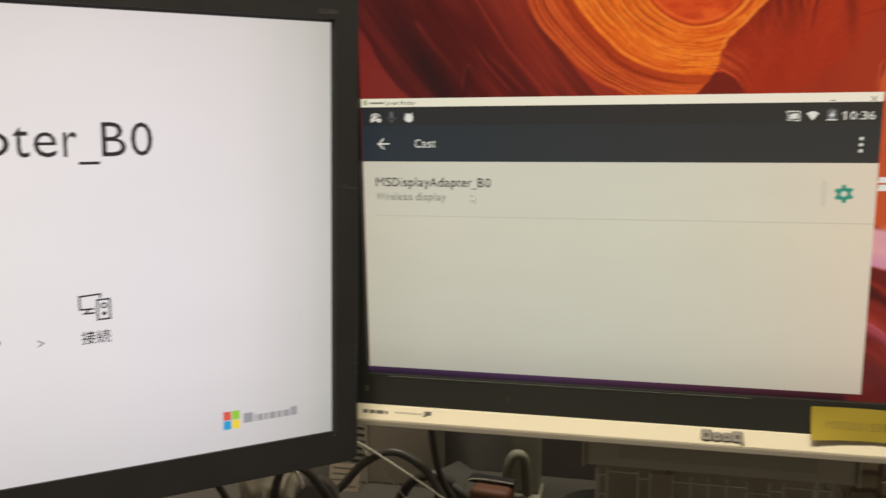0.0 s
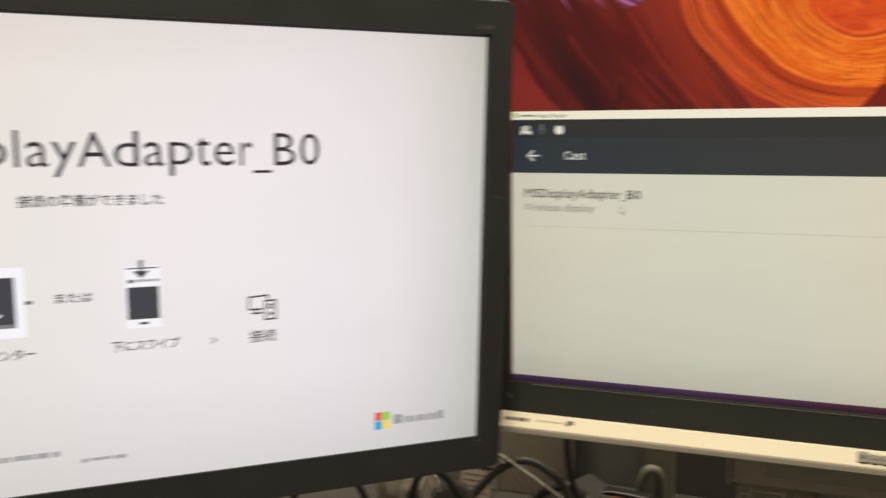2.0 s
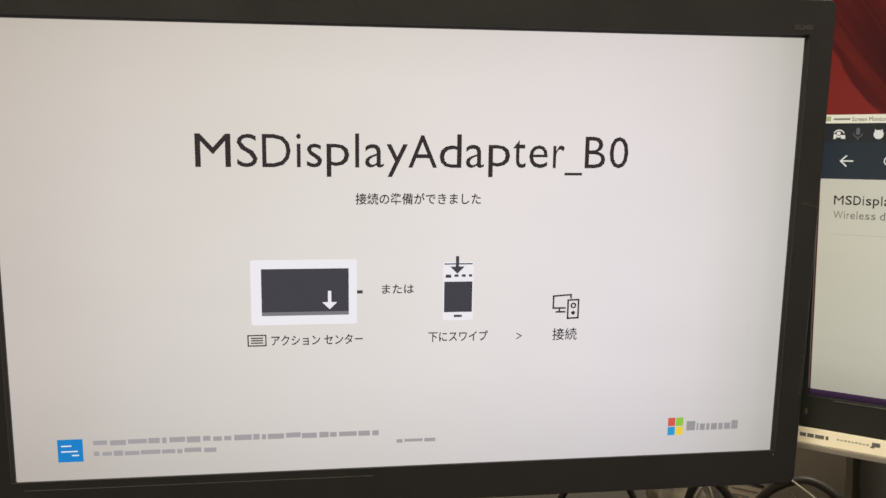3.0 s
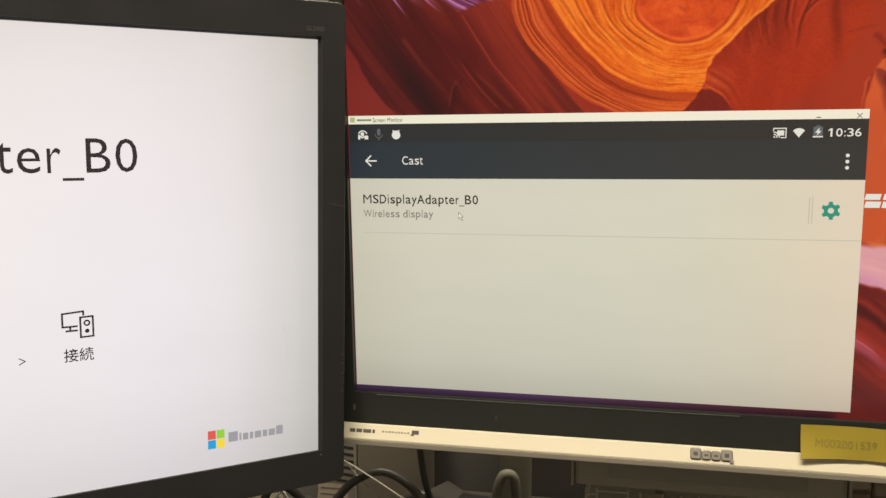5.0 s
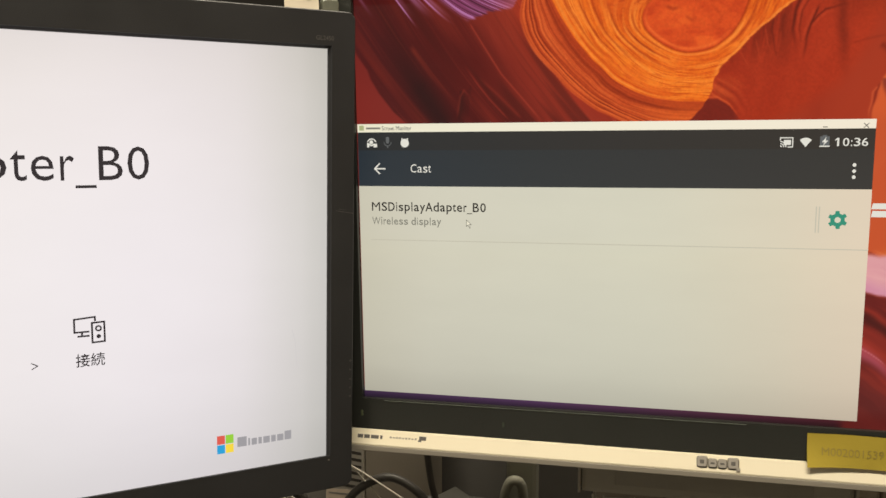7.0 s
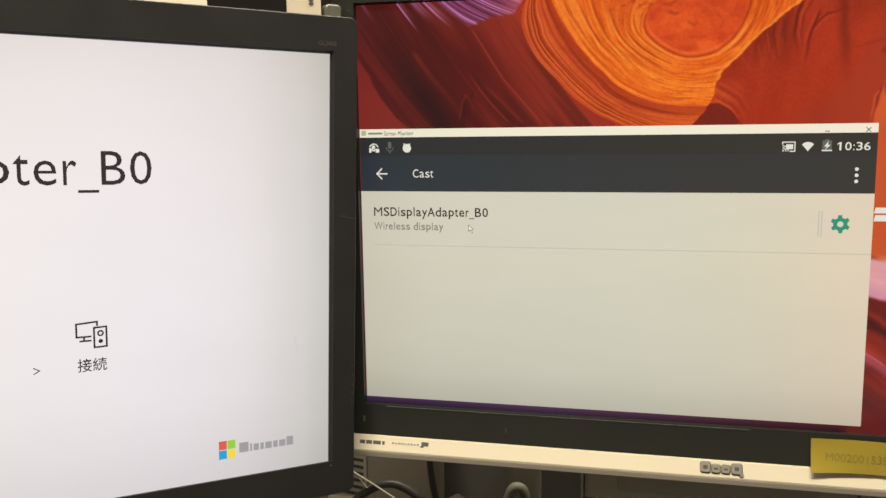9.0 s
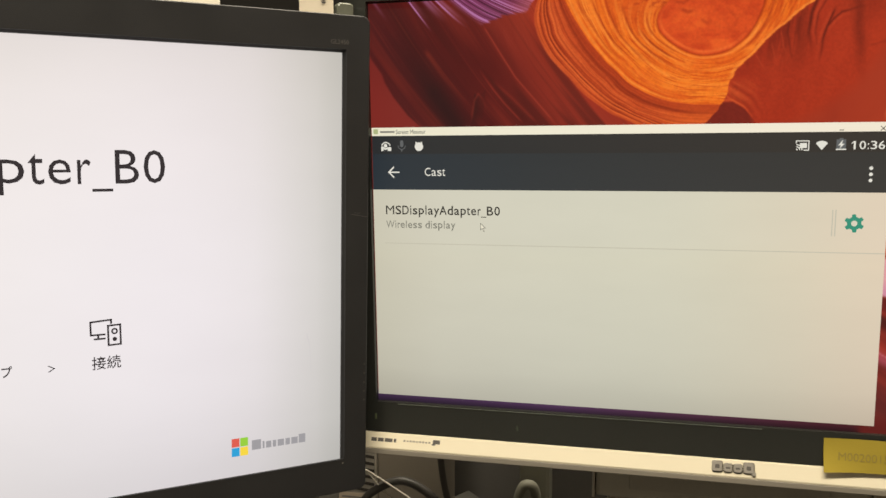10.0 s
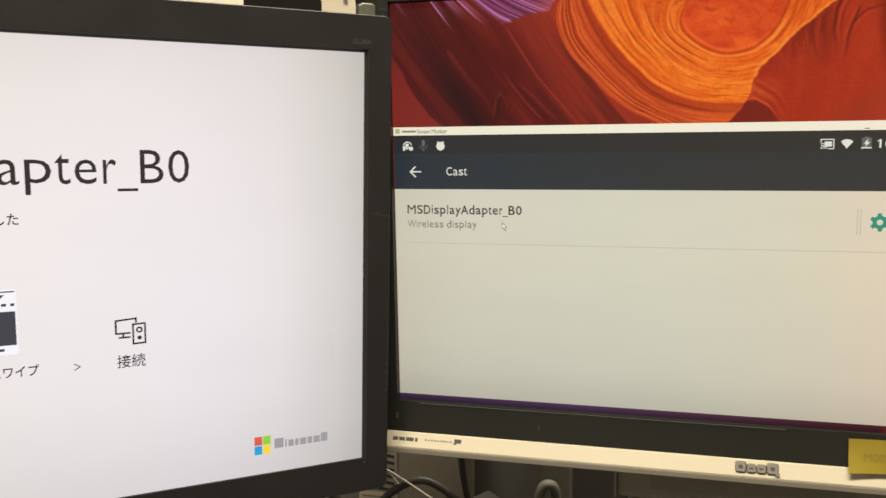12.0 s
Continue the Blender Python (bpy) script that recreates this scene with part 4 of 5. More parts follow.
R.rect("title_bar", 0, -22, 1280, 0, TITLE, 2, "cream window title bar")
R.rect("status_bar", 0, 0, 1280, 48, STATUS_DARK, 2, "dark status bar")
R.rect("app_bar", 0, 48, 1280, 144, BAR_DARK, 2, "dark blue-grey app bar")
R.rect("page", 0, 144, 1280, 720, PAGE, 2, "pale grey settings page")
R.rect("title_symbol", 5, -18, 18, -5, GREEN_UI, 3, "green square symbol")
R.shapes("title_bars", [block(24, -13, 64, -8)], MID_UI, 3, "grey bar of small writing")
R.text("title_text", "Screen Monitor", 68, -16, 150, -5, DARK_UI, 3, "small window title")
R.shapes("minimise_sign", [block(1164, -5, 1174, -3)], DARK_UI, 3)
R.shapes("close_sign", strokes([((1254, -12), (1264, -2)), ((1264, -12), (1254, -2))], 1.6), DARK_UI, 3)

# status symbols
R.shapes("headset_symbol", [arc_band(39, 30, 11, 14, 20, 160), block(26, 28, 32, 40), block(44, 30, 54, 40), circle(38, 26, 5), arc_band(38, 30, 3, 7, 180, 350)], WHITE_UI, 3)
R.shapes("microphone_symbol", [rounded(79, 88, 12, 30, 4), arc_band(83.5, 26, 9, 11, 180, 360), block(82, 36, 85, 42)], GREY_UI, 3)
R.shapes("round_symbol", [circle(131, 29, 11.5), block(122, 16, 125, 24), block(137, 16, 140, 24)], WHITE_UI, 3, "white rounded symbol")
R.shapes("cast_symbol", strokes([((1070, 21), (1098, 21)), ((1098, 21), (1098, 43)), ((1070, 21), (1070, 26)), ((1098, 43), (1088, 43))], 2.4) +
         [block(1078, 26, 1094, 38), arc_band(1070, 43, 1, 4, 0, 90, 6), arc_band(1070, 43, 7, 9.4, 0, 90, 8), arc_band(1070, 43, 12, 14.4, 0, 90, 8)], WHITE_UI, 3)
R.shapes("wifi_symbol", [[(1127, 43)] + [(1127 + 20 * math.cos(radians(a)), 43 - 22 * math.sin(radians(a))) for a in range(48, 133, 7)]], WHITE_UI, 3)
R.shapes("battery_symbol", [block(1159, 18, 1180, 40), block(1165, 15, 1174, 18)], GREY_UI, 3)
R.shapes("charge_symbol", [[(1173, 19), (1163, 32), (1169, 32), (1166, 40), (1177, 28), (1171, 28)], block(1158, 40, 1181, 43)], WHITE_UI, 4)
set_line(R, "clock_text", "10:36", 1197, 1265, 41.5, 19.5, WHITE_UI, 3, GROTESQUE, bold=0.006)
R.shapes("back_arrow", strokes([((46, 97), (74, 97)), ((46, 97), (59, 84)), ((46, 97), (59, 110))], 3.6), WHITE_UI, 3)
set_line(R, "heading_text", "Cast", 146, 202, 107, 22, WHITE_UI, 3, GROTESQUE, bold=0.0)
R.bars("menu_dot", [circle(1238, 86, 4.3), circle(1238, 100.5, 4.3), circle(1238, 115, 4.3)], WHITE_UI, 3)

# page
set_line(R, "name_text", "MSDisplayAdapter_B0", 35, 349, 211, 24, DARK_UI, 3, GROTESQUE, bold=0.010)
set_line(R, "state_text", "Wireless display", 35, 228, 248, 20, MID_UI, 3, GROTESQUE, bold=0.010)
R.rect("divider", 30, 289, 1280, 291, FAINT_UI, 3)
R.shapes("separator", [block(1158, 186, 1160.5, 250), block(1165, 186, 1167.5, 250)], FAINT_UI, 3)
gear = []
for k in range(48):
    a = 2 * math.pi * k / 48
    tooth = (k % 8) in (0, 1, 2, 7)
    gear.append((1208 + (22 if tooth else 16) * math.cos(a + 0.4), 218 + (22 if tooth else 16) * math.sin(a + 0.4)))
R.shapes("gear_symbol", [gear], TEAL_UI, 3, "teal gear symbol")
R.shapes("gear_hole", [circle(1208, 218, 7)], PAGE_SPOT, 4)
R.shapes("pointer_edge", [[(296, 230), (296, 251), (301, 247), (305, 255), (308, 253), (304.5, 245.5), (311, 245)]], MID_UI, 4)
R.shapes("pointer", [[(297.7, 234), (297.7, 247.5), (301.4, 244.6), (305, 252), (305.8, 251.5), (302.4, 243.8), (307.5, 243.5)]], TITLE, 5, "small arrow pointer")
# plain white blocks where the picture carries an emblem
R.bars("emblem_bar", [[(bx + 3, 177), (bx + w + 3, 177), (bx + w, 191), (bx, 191)] for bx, w in ((1281, 34), (1321, 31), (1358, 36))]
       + [[(bx + 3, 195), (bx + w + 3, 195), (bx + w, 210), (bx, 210)] for bx, w in ((1281, 34), (1319, 31), (1355, 36))], WHITE_UI, 2, "plain white emblem block")

R.bars("emblem_bar", [[(1426, 176), (1428.5, 176), (1428.5, 208), (1426, 208)], [(1463, 177), (1478, 177), (1478, 208), (1463, 208)]], WHITE_UI, 2, "plain white emblem block")

# ---------------------------------------------------------------- sticky note on the right display
note_w, note_h = 263 * PX, 82 * PX
bm = bmesh.new()
cols, rows = 24, 8


def paper_y(u, v):
    """Depth of the curling note at a share u of its width and v of its height."""
    return -0.0065 - 0.0052 * v ** 2 * (abs(u - 0.55) * 2) ** 1.5 - 0.0022 * (1 - abs(u - 0.5) * 2) * v - 0.001 * math.sin(3 * u)


grid = [[bm.verts.new((note_w * (i / cols), paper_y(i / cols, j / rows),
                     -note_h * (j / rows) - 0.0014 * math.sin(math.pi * i / cols) * -1 - 0.0012 * (i / cols))) for i in range(cols + 1)] for j in range(rows + 1)]
for j in range(rows):
    for i in range(cols):
        bm.faces.new((grid[j][i], grid[j + 1][i], grid[j + 1][i + 1], grid[j][i + 1]))
NOTE_M = RIGHT @ pose(1165 * PX, 0.002, -753 * PX)
note = thing("sticky_note", "yellow paper note with pencil number stuck on the chin", "sticky note", NOTE_M)
back = bm.copy()
bmesh.ops.translate(back, verts=back.verts, vec=(0, 0.00012, 0))
part("paper", bm, NOTE_YELLOW, note, smooth=True)
part("paper_back", back, NOTE_YELLOW, note, "adhesive back of the note", smooth=True)
N = Sheet(note, pose(0, 0, 0))
N.text("pencil_number", "M002001539", 34, 32, 176, 52, PENCIL, 1, "faint pencil number")
N.shapes("pencil_scribble", [block(198, 30, 202, 38), block(205, 31, 209, 38), block(212, 31, 222, 33), block(214, 37, 226, 39)], PENCIL, 1, "small pencil scribble")
for mark in note.children:
    if mark.name.startswith("pencil"):
        for v in mark.data.vertices:
            v.co.y = paper_y(v.co.x / note_w, -v.co.z / note_h) - 0.0003

# ---------------------------------------------------------------- left display (black frame)
LEFT = pose(-0.0091, -0.0363, 1.1370, 3.165, 0, 41.159)
left_at = pose(-0.0091, -0.0363, DESK_Z, 0, 0, 41.159) @ pose(-0.266, 0.075, 0)
left = thing("computer_monitor", "black framed computer monitor showing a white connection page", "monitor", left_at, "monitors on the desk")
LM = left_at.inverted() @ LEFT
LX0, LX1, LZ1, LZ0 = -1920 * PX, 0.0, 0.0, -1080 * PX
B0, B1, BT, BB = LX0 - 70 * PX, 71 * PX, 93 * PX, LZ0 - 93 * PX
part("frame", ring([(B0 + 0.002, B1 - 0.002, BB + 0.002, BT - 0.002, 0.005, 0.0095), (B0, B1, BB, BT, 0.006, 0.006), (B0, B1, BB, BT, 0.006, -0.0028), (B0 + 0.0006, B1 - 0.0006, BB + 0.0006, BT - 0.0006, 0.0055, -0.0034),
                    (LX0 - 0.0022, LX1 + 0.0022, LZ0 + 0.0008, LZ1 + 0.0022, 0.0009, -0.0034), (LX0 - 0.0019, LX1 + 0.0019, LZ0 + 0.0005, LZ1 + 0.0019, 0.0008, -0.0026),
                    (LX0 - 0.0003, LX1 + 0.0003, LZ0 - 0.0003, LZ1 + 0.0003, 0.0006, -0.0008), (LX0 - 0.0003, LX1 + 0.0003, LZ0 - 0.0003, LZ1 + 0.0003, 0.0006, 0.0095)], 6),
     BLACK_MATT, left, "black textured plastic frame", LM)
part("rear_housing", loft([[(x, y, z) for x, z in rounded(B0 + i, B1 - i, BB + i, BT - i, 0.01, 5)] for i, y in ((0.004, 0.0094), (0.03, 0.014), (0.05, 0.04), (0.09, 0.055))]), BLACK_MATT, left, "black rear housing", LM)
part("neck", box(-0.035, 0.035, 0.0, 0.03, 0.012, 0.2, 0.005), BLACK_MATT, left, m=pose(0, -0.005, 0))
part("base", slab(-0.12, 0.12, -0.085, 0.085, 0.07, 0.0, 0.014, 0.003, 8), BLACK_GLOSS, left, m=Matrix(((1, 0, 0, 0), (0, 0, -1, 0.0), (0, -1, 0, 0.014), (0, 0, 0, 1))))
for bz in (815, 840, 866, 890, 915):
    part("button_mark", slab(61 * PX, 66 * PX, -(bz + 5) * PX, -bz * PX, 0.0004, -0.0036, -0.0033, 0.0001, 3), LIGHT_MARK, left, "small grey button mark", LM)
part("button_mark", slab(2 * PX, 5 * PX, -1090 * PX, -1087 * PX, 0.0003, -0.0036, -0.0033, 0.0001, 3), INK_PALE, left, "tiny pale dot", LM)
F = Sheet(left, LM @ pose(0, -0.0034, 0))
F.text("model_text", "GL2450", -34, -31, 13, -20, INK_GREY, 1, "small grey model number")
# the groove's highlight is drawn as a flat pale strip
F.rect("groove_highlight", -1900, 1097, -1070, 1098.2, EDGE_GLINT, 1, "thin highlight painted along a groove")
# scuffs on the frame
F.shapes("scuff", [strokes([((22, 410), (69, 419))], 1.0)[0], strokes([((30, 406), (48, 409))], 0.6)[0]], INK_GREY, 1, "thin pale scratch")

# edge tints and dimming put into the colour for the oblique viewing angle
WHITE_PAGE = panel_glow("white_page_glow", [(0, lin(208, 198, 190)), (0.14, lin(222, 215, 208)), (0.4, lin(238, 232, 226)), (0.72, lin(242, 235, 238)), (0.88, lin(235, 228, 229)), (0.965, lin(213, 209, 204)), (1, lin(202, 199, 194))],
                        [(0, (0.78, 0.785, 0.785)), (0.12, (0.89, 0.895, 0.90)), (0.3, (0.97, 0.97, 0.98)), (0.6, (1, 1, 1)), (0.88, (0.96, 0.945, 0.92)), (1, (0.88, 0.865, 0.83))])
BLACK_UI = glow("black_letter_glow", lin(48, 42, 45))
SLATE_UI = glow("slate_picture_glow", lin(66, 66, 74))
PURE_UI = glow("pure_white_glow", lin(248, 245, 250))
SOFT_UI = glow("soft_letter_glow", lin(128, 124, 130))
PRINT_UI = glow("small_print_glow", lin(168, 163, 165))
BAR_UI = glow("grey_wordmark_glow", lin(158, 155, 158))
screen_l = part("screen", box(LX0, LX1, 0.0, 0.004, LZ0, LZ1), WHITE_PAGE, left, "bright white display with dark text", LM)
L = Sheet(screen_l, LM)
set_line(L, "title_text", "MSDisplayAdapter_B0", -1478, -439, 324, 77, BLACK_UI, 1, HUMANIST, bold=-0.003)
L.text("subtitle_text", "接続の準備ができました", -1110, 385, -806, 413, BLACK_UI, 1, bold=0.012)
L.rect("tablet_body", -1360, 545, -1107, 705, PURE_UI, 1, "white tablet drawing", 6)
L.rect("tablet_screen", -1335, 567, -1127, 677, SLATE_UI, 2)
L.rect("tablet_taskbar", -1335, 673, -1127, 682, SOFT_UI, 3)
L.shapes("tablet_arrow", [block(-1177, 622, -1169, 652), [(-1191, 650), (-1173, 668), (-1155, 650)]], PURE_UI, 3, "white arrow pointing down")
L.shapes("tablet_button", [block(-1107, 622, -1093, 630)], SLATE_UI, 2)
L.text("or_text", "または", -1046, 609, -968, 632, BLACK_UI, 1, bold=0.012)
L.rect("phone_body", -896, 554, -820, 702, PURE_UI, 1, "white phone drawing", 6)
L.rect("phone_screen", -893, 604, -823, 681, SLATE_UI, 2)
L.bars("phone_row", [block(-890, 586, -876, 594), block(-868, 586, -858, 592), block(-850, 586, -840, 592), block(-832, 586, -824, 592), block(-868, 688, -848, 694), block(-893, 558, -823, 561)], SLATE_UI, 2)
L.shapes("phone_arrow", [block(-865, 540, -857, 568), [(-879, 566), (-861, 584), (-843, 566)]], SLATE_UI, 3, "dark arrow pointing down")
L.shapes("note_symbol", strokes([((-1369, 730), (-1327, 730)), ((-1327, 730), (-1327, 756)), ((-1327, 756), (-1369, 756)), ((-1369, 756), (-1369, 730)), ((-1361, 737), (-1335, 737)), ((-1361, 743), (-1335, 743)), ((-1361, 749), (-1335, 749))], 3), BLACK_UI, 1)
L.text("centre_text", "アクション センター", -1314, 731, -1093, 757, BLACK_UI, 1, bold=0.012)
L.text("swipe_text", "下にスワイプ", -931, 730, -781, 757, BLACK_UI, 1, bold=0.012)
L.shapes("arrow_sign", strokes([((-707, 739), (-695, 746)), ((-695, 746), (-707, 753))], 2.2), BLACK_UI, 1)
L.shapes("display_symbol", strokes([((-615, 645), (-570, 642)), ((-615, 645), (-615, 676)), ((-615, 676), (-585, 676)), ((-570, 642), (-570, 650)), ((-599, 676), (-599, 685)), ((-607, 686), (-585, 686))], 4.2), BLACK_UI, 1, "outline display symbol")
L.shapes("speaker_symbol", strokes([((-577, 656), (-550, 655)), ((-550, 655), (-550, 702)), ((-550, 702), (-577, 703)), ((-577, 703), (-577, 656))], 4.2) +
         [arc_band(-563, 670, 3.6, 7.5, 0, 180), arc_band(-563, 670, 3.6, 7.5, 180, 360), circle(-563, 689, 5)], BLACK_UI, 1, "outline speaker symbol")
L.shapes("screen_scratch", [strokes([((-94, 721), (-86, 752))], 1.4)[0], strokes([((-86, 752), (-82, 821))], 1.0)[0], strokes([((-96, 738), (-90, 734))], 1.2)[0]], glow("scratch_glow", lin(205, 200, 200)), 1, "faint scratch on the display")
L.text("link_text", "接続", -615, 728, -551, 760, BLACK_UI, 1, bold=0.006)
for k, (sx, sy, rgb) in enumerate(((-293, 979, (222, 92, 78)), (-271, 979, (150, 206, 62)), (-293, 1004, (42, 160, 214)), (-271, 1004, (246, 214, 66)))):
    L.rect("colour_square", sx, sy, sx + 20, sy + 23, glow("square_glow", lin(*rgb)), 1, ("red", "green", "blue", "yellow")[k] + " square")
# plain bars for the wordmark and the small print
L.bars("wordmark_bar", [block(-241, 990, -217, 1016), block(-213, 996, -208, 1016), block(-204, 998, -190, 1016), block(-186, 998, -177, 1016), block(-173, 998, -156, 1016), block(-152, 998, -140, 1016), block(-136, 998, -119, 1016), block(-116, 992, -98, 1016)], BAR_UI, 1, "grey wordmark bar")
random.seed(5)


def print_bars(name, x0, x1, y0, y1):
    polys, x = [], x0
    while x < x1:
        w = random.uniform(10, 46)
        polys.append(block(x, y0 + random.uniform(0, 3), min(x + w, x1), y1 - random.uniform(0, 3)))
        x += w + random.uniform(3, 7)
    L.bars(name, polys, PRINT_UI, 1, "bar of small grey print")


print_bars("small_print", -1740, -1054, 980, 996)
print_bars("small_print", -1740, -1452, 1009, 1023)
print_bars("small_print", -1009, -906, 1006, 1019)
L.rect("blue_square", -1822, 977, -1764, 1034, glow("blue_glow", lin(20, 132, 208)), 1, "blue square symbol")
L.shapes("blue_square_lines", [block(-1814, 992, -1790, 995), block(-1814, 1006, -1776, 1009), block(-1790, 1016, -1774, 1019)], PURE_UI, 2)

# papers and a clip standing behind the left display's top edge
TOP = LEFT @ pose(0, 0.0105, BT)
for name, x0, x1, h, mat, label, cat in (("paper_slip", -560, -296, 0.05, PAPER, "cream paper slip stuck behind the black monitor's top edge", "paper"),
                                         ("white_card", -99, -9, 0.06, CARD, "small white card with a dark mark behind the monitor", "card")):
    slip = thing(name, label, cat, TOP)
    bm = loft([[(x0 * PX, 0.0, -0.01), (x1 * PX, 0.0, -0.01), (x1 * PX, 0.0004, -0.01), (x0 * PX, 0.0004, -0.01)],
               [(x0 * PX, 0.0, 0.0), (x1 * PX, 0.0, 0.0), (x1 * PX, 0.0004, 0.0), (x0 * PX, 0.0004, 0.0)],
               [(x0 * PX, 0.006, h), (x1 * PX, 0.0065, h), (x1 * PX, 0.0069, h), (x0 * PX, 0.0064, h)]])
    part("sheet", bm, mat, slip)
    if name == "white_card":
        K = Sheet(slip, pose(24 * PX, 0.0006, 10 * PX))
        K.shapes("mark", [circle(-60, -30, 5.5, 10), [(-67, -24), (-53, -24), (-56, -19), (-64, -19)], [(-68, -36), (-64, -34), (-66, -30)], [(-52, -36), (-56, -34), (-54, -30)]], INK_GREY, 3, "dark printed star mark")
        K.shapes("small_line", [block(-90, 1, -60, 3), block(-55, 1, -40, 3)], INK_PALE, 1, "faint printed line")
clip = thing("plastic_clip", "smoky translucent plastic clip on the monitor's top edge", "clip", TOP)
part("clip_body", slab(-1 * PX, 43 * PX, -0.004, 0.0095, 0.003, -0.002, 0.006, 0.001, 4), SMOKY, clip)

# ---------------------------------------------------------------- things behind and under the displays
cabinet = thing("equipment_box", "beige equipment box with ventilation slots on the desk", "equipment box", pose(-0.03, 0.20, DESK_Z))
part("front_panel", box(-0.0350, 0.034, 0.0, 0.055, 0.0, 0.22, 0.002), CABINET_TAN, cabinet)
part("corner_strip", box(-0.0375, -0.0353, -0.004, 0.055, 0.0, 0.22, 0.0006), LIP_GREY, cabinet, "pale corner strip")
part("vent_panel", box(-0.075, -0.0378, 0.0, 0.055, 0.0, 0.22, 0.001), CABINET_LIGHT, cabinet, "pale vented side panel")
for k in range(15):
    part("vent_slot", box(-0.070, -0.0418, -0.0006, 0.002, 0.016 + 0.0072 * k, 0.0190 + 0.0072 * k), SLOT, cabinet, "dark ventilation slot", pose(0, 0, 0, 0, 6, 0))

post = thing("support_post", "grey-green painted square post standing on the desk", "post", pose(0.098, 0.205, DESK_Z))
part("shaft", box(-0.015, 0.015, -0.012, 0.012, 0.006, 0.4, 0.004), POST_GREY, post)
part("foot_plate", box(-0.017, 0.017, -0.02, 0.02, 0.0, 0.006, 0.002), POST_GREY, post)
part("loop_handle", tube([(-0.015, -0.012, 0.003), (-0.0155, -0.024, 0.018), (-0.014, -0.026, 0.036), (-0.0095, -0.026, 0.049), (-0.003, -0.025, 0.0515), (0.002, -0.022, 0.045), (0.0035, -0.018, 0.024), (0.0035, -0.013, 0.006)], 0.0047, 14),
     POST_GREY, post, "curved loop handle", smooth=True)

# wire rack under the white-chinned display
rack = thing("wire_rack", "zinc wire rack standing on the foot of the display", "wire rack", pose(0.262, 0.105, DESK_Z))


def wire(name, a, b, r=0.0011):
    return part(name, tube([a, b], r, 6, smooth_line=False), WIRE, rack)


RACK_TOP = 0.087
for wx in (-0.0887, -0.0800, -0.0551, -0.0455, -0.0277, -0.0134, 0.0, 0.0138, 0.0292, 0.0463, 0.0566, 0.0791, 0.0913):
    wire("upright_wire", (wx, -0.03, 0.0165), (wx, -0.03, RACK_TOP - (0.001 if wx > -0.05 else 0)), 0.0010 if wx < -0.07 else 0.0008)
# short rungs at their own heights between the uprights
for ax, bx, wz in ((-0.0887, -0.0800, 0.082), (-0.0887, -0.0800, 0.0653), (-0.0800, -0.0551, 0.0853), (-0.0551, -0.0455, 0.081), (-0.0277, 0.0292, 0.0809), (0.0292, 0.0463, 0.0768),
                   (0.0463, 0.0566, 0.080), (0.0566, 0.0913, 0.0837), (-0.0887, 0.0913, 0.03)):
    wire("cross_wire", (ax, -0.0313, wz), (bx, -0.0313, wz), 0.0008)
part("label_plate", box(-0.0452, -0.0280, -0.0295, -0.0285, 0.018, 0.0858, 0.0003), BOARD, rack, "brown card plate between the wires")
for wx in (-0.0887, 0.0913):
    wire("side_wire", (wx, -0.03, RACK_TOP - 0.008), (wx, 0.02, RACK_TOP - 0.008))
    wire("upright_wire", (wx, 0.02, 0.0165), (wx, 0.02, RACK_TOP - 0.008))
wire("cross_wire", (-0.0887, 0.02, RACK_TOP - 0.008), (0.0913, 0.02, RACK_TOP - 0.008))

carton = thing("card_box", "dark brown card box standing behind the wire rack", "carton", pose(0.27, 0.185, DESK_Z))
part("box_body", box(-0.098, 0.105, -0.03, 0.03, 0.0, 0.098, 0.002), BOARD, carton)
part("box_flap", box(-0.097, 0.103, -0.031, 0.0, 0.0985, 0.1, 0.0004), BOARD, carton)

# small boxes stacked beside the rack, their pale lids to the front
random.seed(11)
BOX_W, BOX_H = 0.0238, 0.0172
for c in range(7):
    for r in range(5):
        lift = 0.0 if c % 2 else 0.006
        carton = thing("small_carton", "small brown card box with a pale front, stacked under the display", "carton",
                       pose(0.4065 + BOX_W * c, 0.22 + random.uniform(-0.0015, 0.0015), DESK_Z + lift + r * BOX_H, 0, 0, random.uniform(-1.5, 1.5)), "stacked small cartons")
        part("box_body", box(-BOX_W / 2 + 0.0003, BOX_W / 2 - 0.0003, -0.03, 0.03, -lift if r == 0 else 0.0, BOX_H - 0.0003, 0.0007), KRAFT, carton)
        part("box_label", slab(-BOX_W / 2 + 0.0022, BOX_W / 2 - 0.0022, 0.0022, BOX_H - 0.0024, 0.0018, -0.0313, -0.0298, 0.0005, 3), LABEL, carton, "pale rounded front")

# grey adapter and brown pouch
adapter = thing("power_adapter", "worn grey plastic power adapter lying among the cables", "power adapter", pose(0.046, 0.166, DESK_Z, 0, 0, -26))
shell = loft([[(-0.026, -0.02, z0), (0.03, -0.02, z1), (0.03, 0.02, z1), (-0.026, 0.02, z0)] for z0, z1 in ((0.0, 0.0), (0.036, 0.019))])
bmesh.ops.bevel(shell, geom=list(shell.edges), offset=0.004, segments=3, affect="EDGES", profile=0.6)
part("shell", shell, ADAPTER_GREY, adapter)
part("seam", box(-0.0262, 0.0302, -0.0202, 0.0202, 0.0075, 0.0082), SLOT, adapter, "dark seam line")
wallet = thing("leather_wallet", "brown leather wallet with a dark flap and pale stitched rim", "wallet", pose(0.080, 0.128, DESK_Z, 0, 0, -8))
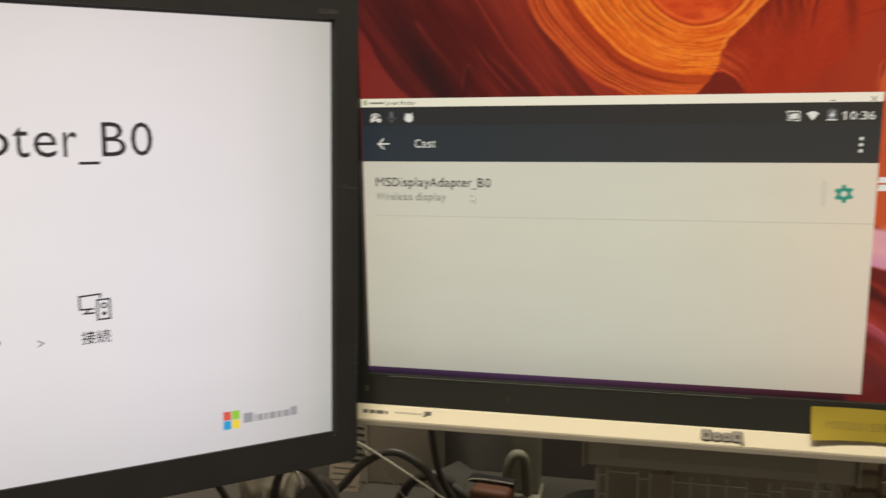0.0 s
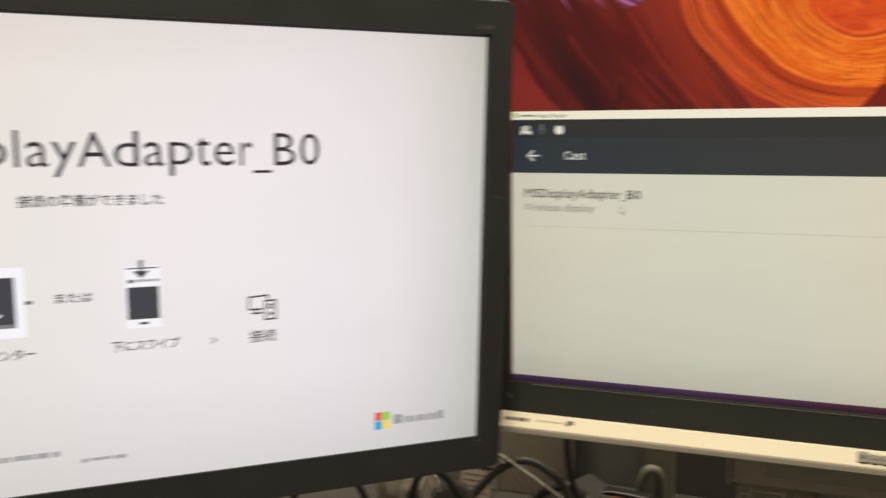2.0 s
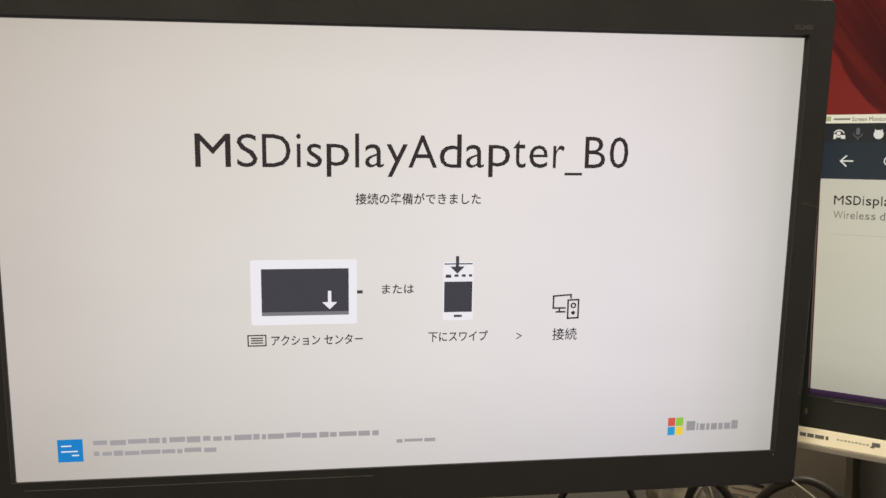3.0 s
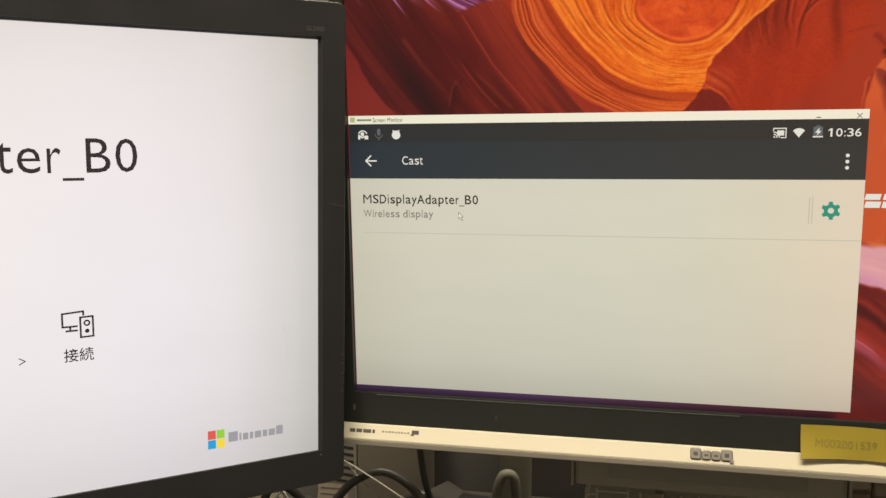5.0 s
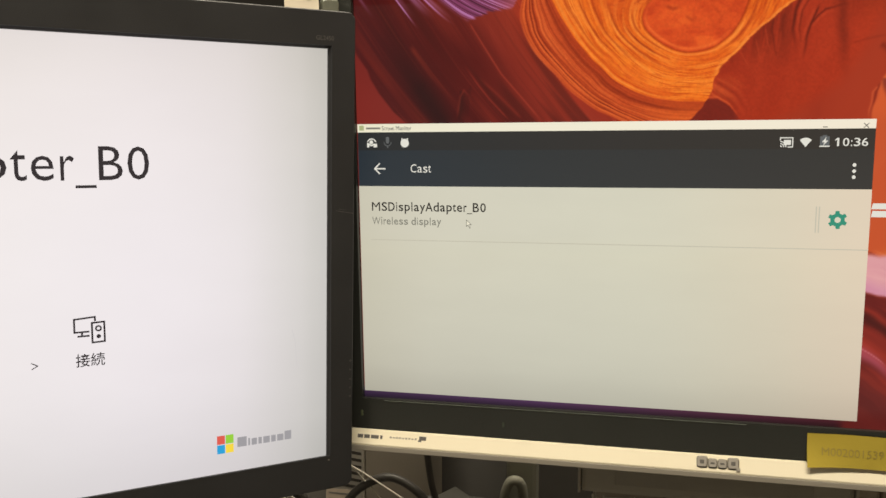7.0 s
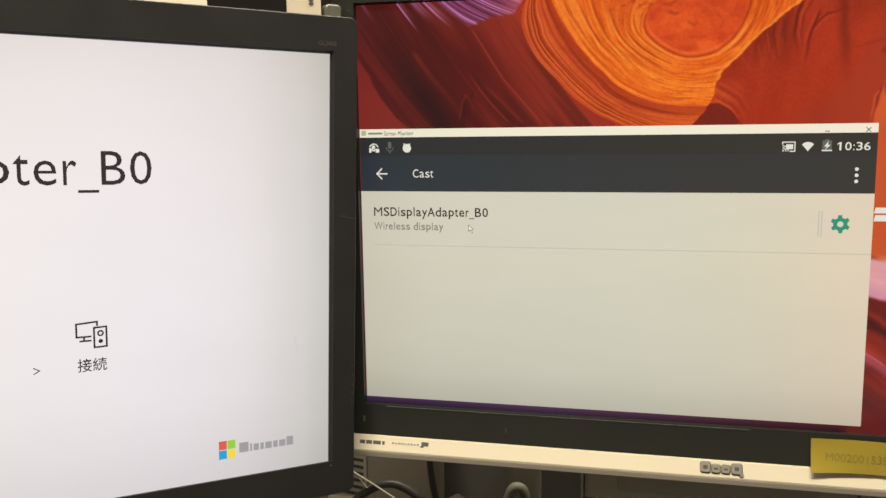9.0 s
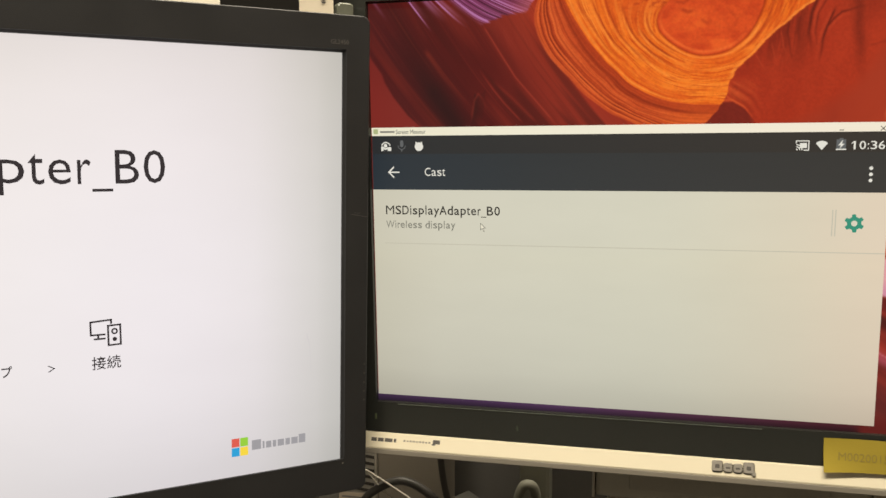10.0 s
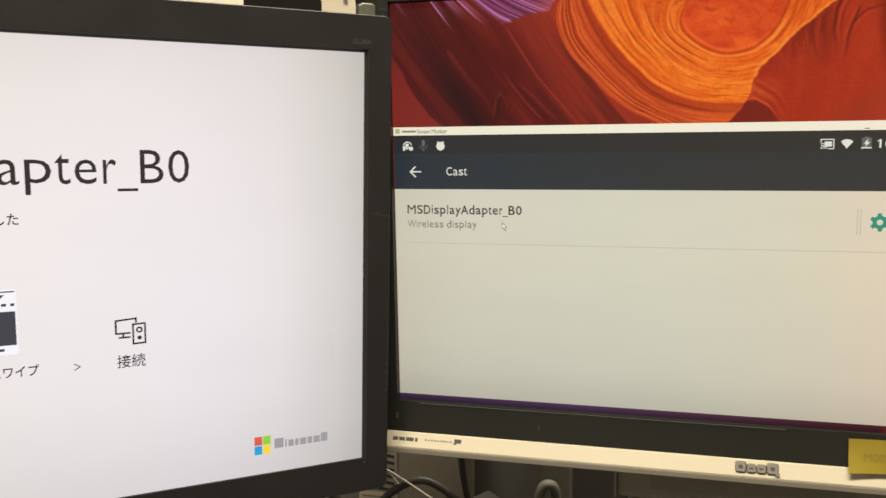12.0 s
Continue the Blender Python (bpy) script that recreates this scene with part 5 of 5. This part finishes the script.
part("body", box(-0.021, 0.016, -0.014, 0.014, 0.0, 0.0405, 0.006, 4), TERRACOTTA, wallet, smooth=True)
part("flap", box(-0.027, 0.017, 0.002, 0.016, 0.039, 0.0432, 0.0016, 3), BLACK_MATT, wallet, "dark folded flap", smooth=True)
part("rim", tube([(-0.031, 0.001, 0.030), (-0.028, 0.001, 0.038), (-0.022, 0.001, 0.0432), (0.0, 0.0015, 0.0442), (0.017, 0.0015, 0.0436)], 0.0006, 6, 6), CABINET_LIGHT, wallet, "pale rim", smooth=True)


def cable(label, pts, r, mat, name="cable"):
    ob = thing(name, label, "cable", pose(*pts[0]), "cables on the desk")
    o = Vector(pts[0])
    part("sheath", tube([Vector(p) - o for p in pts], r, 10, 12), mat, ob, smooth=True)
    return ob


D = DESK_Z
cable("thick black cable arching up from the desk", [(-0.10, 0.10, D + 0.006), (-0.066, 0.115, D + 0.030), (-0.043, 0.12, D + 0.055), (-0.016, 0.125, D + 0.066), (0.010, 0.13, D + 0.052), (0.026, 0.135, D + 0.026), (0.034, 0.14, D + 0.005)], 0.0040, CABLE_BLACK)
cable("black cable hanging from the display to the desk", [(0.034, 0.075, D + 0.20), (0.026, 0.10, D + 0.13), (0.022, 0.125, D + 0.08), (0.026, 0.14, D + 0.04), (0.042, 0.15, D + 0.005)], 0.0032, CABLE_BLACK)
cable("black cable coiled low on the desk", [(-0.02, 0.16, D + 0.005), (-0.004, 0.15, D + 0.028), (0.016, 0.15, D + 0.036), (0.034, 0.155, D + 0.026), (0.046, 0.16, D + 0.006)], 0.005, CABLE_BLACK)
cable("thin white cable slanting down to the desk", [(-0.075, 0.10, D + 0.095), (-0.05, 0.115, D + 0.078), (-0.018, 0.12, D + 0.058), (0.014, 0.125, D + 0.036), (0.05, 0.14, D + 0.004)], 0.0008, CABLE_WHITE)
cable("thin white cable slanting down to the desk", [(-0.07, 0.10, D + 0.09), (-0.05, 0.115, D + 0.077), (-0.036, 0.12, D + 0.06), (-0.02, 0.125, D + 0.04), (0.0, 0.14, D + 0.003)], 0.0006, CABLE_WHITE)
cable("black cable looping under the black monitor", [(-0.105, 0.055, D + 0.005), (-0.102, 0.05, D + 0.05), (-0.092, 0.052, D + 0.074), (-0.076, 0.06, D + 0.068), (-0.06, 0.08, D + 0.03), (-0.065, 0.1, D + 0.005)], 0.0038, CABLE_BLACK)
cable("black cable looping under the black monitor", [(-0.23, 0.03, D + 0.004), (-0.20, 0.03, D + 0.06), (-0.175, 0.035, D + 0.078), (-0.155, 0.05, D + 0.05), (-0.15, 0.07, D + 0.006)], 0.0033, CABLE_BLACK)
cable("grey-white cable lying among the black ones", [(-0.104, 0.075, D + 0.004), (-0.100, 0.070, D + 0.045), (-0.092, 0.072, D + 0.062), (-0.085, 0.08, D + 0.035), (-0.080, 0.09, D + 0.003)], 0.0016, CABLE_WHITE)

cable("black cable hanging in front of the small cartons", [(0.452, 0.13, D + 0.12), (0.450, 0.15, D + 0.075), (0.443, 0.165, D + 0.04), (0.436, 0.172, D + 0.012), (0.425, 0.17, D + 0.005)], 0.0042, CABLE_BLACK)

bag = bmesh.new()
bmesh.ops.create_icosphere(bag, subdivisions=4, radius=1)
for v in bag.verts:
    d = v.co.normalized()
    n = 0.22 * abs(noise.noise(d * 2.3)) + 0.10 * noise.noise(d * 5.5) + 0.05 * noise.noise(d * 11)
    v.co = Vector((d.x * 0.025 * (1 + n), d.y * 0.022 * (1 + n), 0.034 + 0.036 * max(-0.9, d.z) * (1 + n)))
solo("plastic_bag", bag, BAG, "crumpled pale plastic bag lying behind the monitor", "plastic bag", m=pose(-0.124, 0.085, DESK_Z + 0.002), smooth=True)

# plug hood and printed slip beside the equipment box
plug = thing("cable_plug", "black ribbed cable plug standing on the desk", "cable plug", pose(-0.078, 0.088, DESK_Z, 0, 0, 20))
part("hood", loft([[(sx * w, sy * d, z) for sx, sy in ((-1, -1), (1, -1), (1, 1), (-1, 1))] for w, d, z in ((0.019, 0.009, 0.0), (0.020, 0.010, 0.004), (0.020, 0.010, 0.034), (0.012, 0.008, 0.046), (0.006, 0.006, 0.050))]), CABLE_BLACK, plug)
for k in range(4):
    part("rib", box(-0.0205, 0.0205, -0.0105, 0.0105, 0.010 + 0.006 * k, 0.0125 + 0.006 * k, 0.0004), BLACK_MATT, plug)
for k in (-1, 1):
    part("screw_knob", tube([(k * 0.0245, 0, 0.002), (k * 0.0245, 0, 0.022)], 0.0042, 10, smooth_line=False), CABLE_BLACK, plug, "round screw knob")
slip = thing("printed_slip", "small printed paper slip leaning on the equipment box", "paper slip", pose(-0.084, 0.175, DESK_Z, -14, 0, 0))
part("sheet", box(-0.016, 0.016, -0.0003, 0.0003, 0.0, 0.027), LABEL, slip)
for k in range(4):
    part("print_line", box(-0.013, 0.013 - 0.004 * (k % 3), -0.0005, -0.0003, 0.004 + 0.006 * k, 0.0055 + 0.006 * k), INK_GREY, slip, "grey printed line")
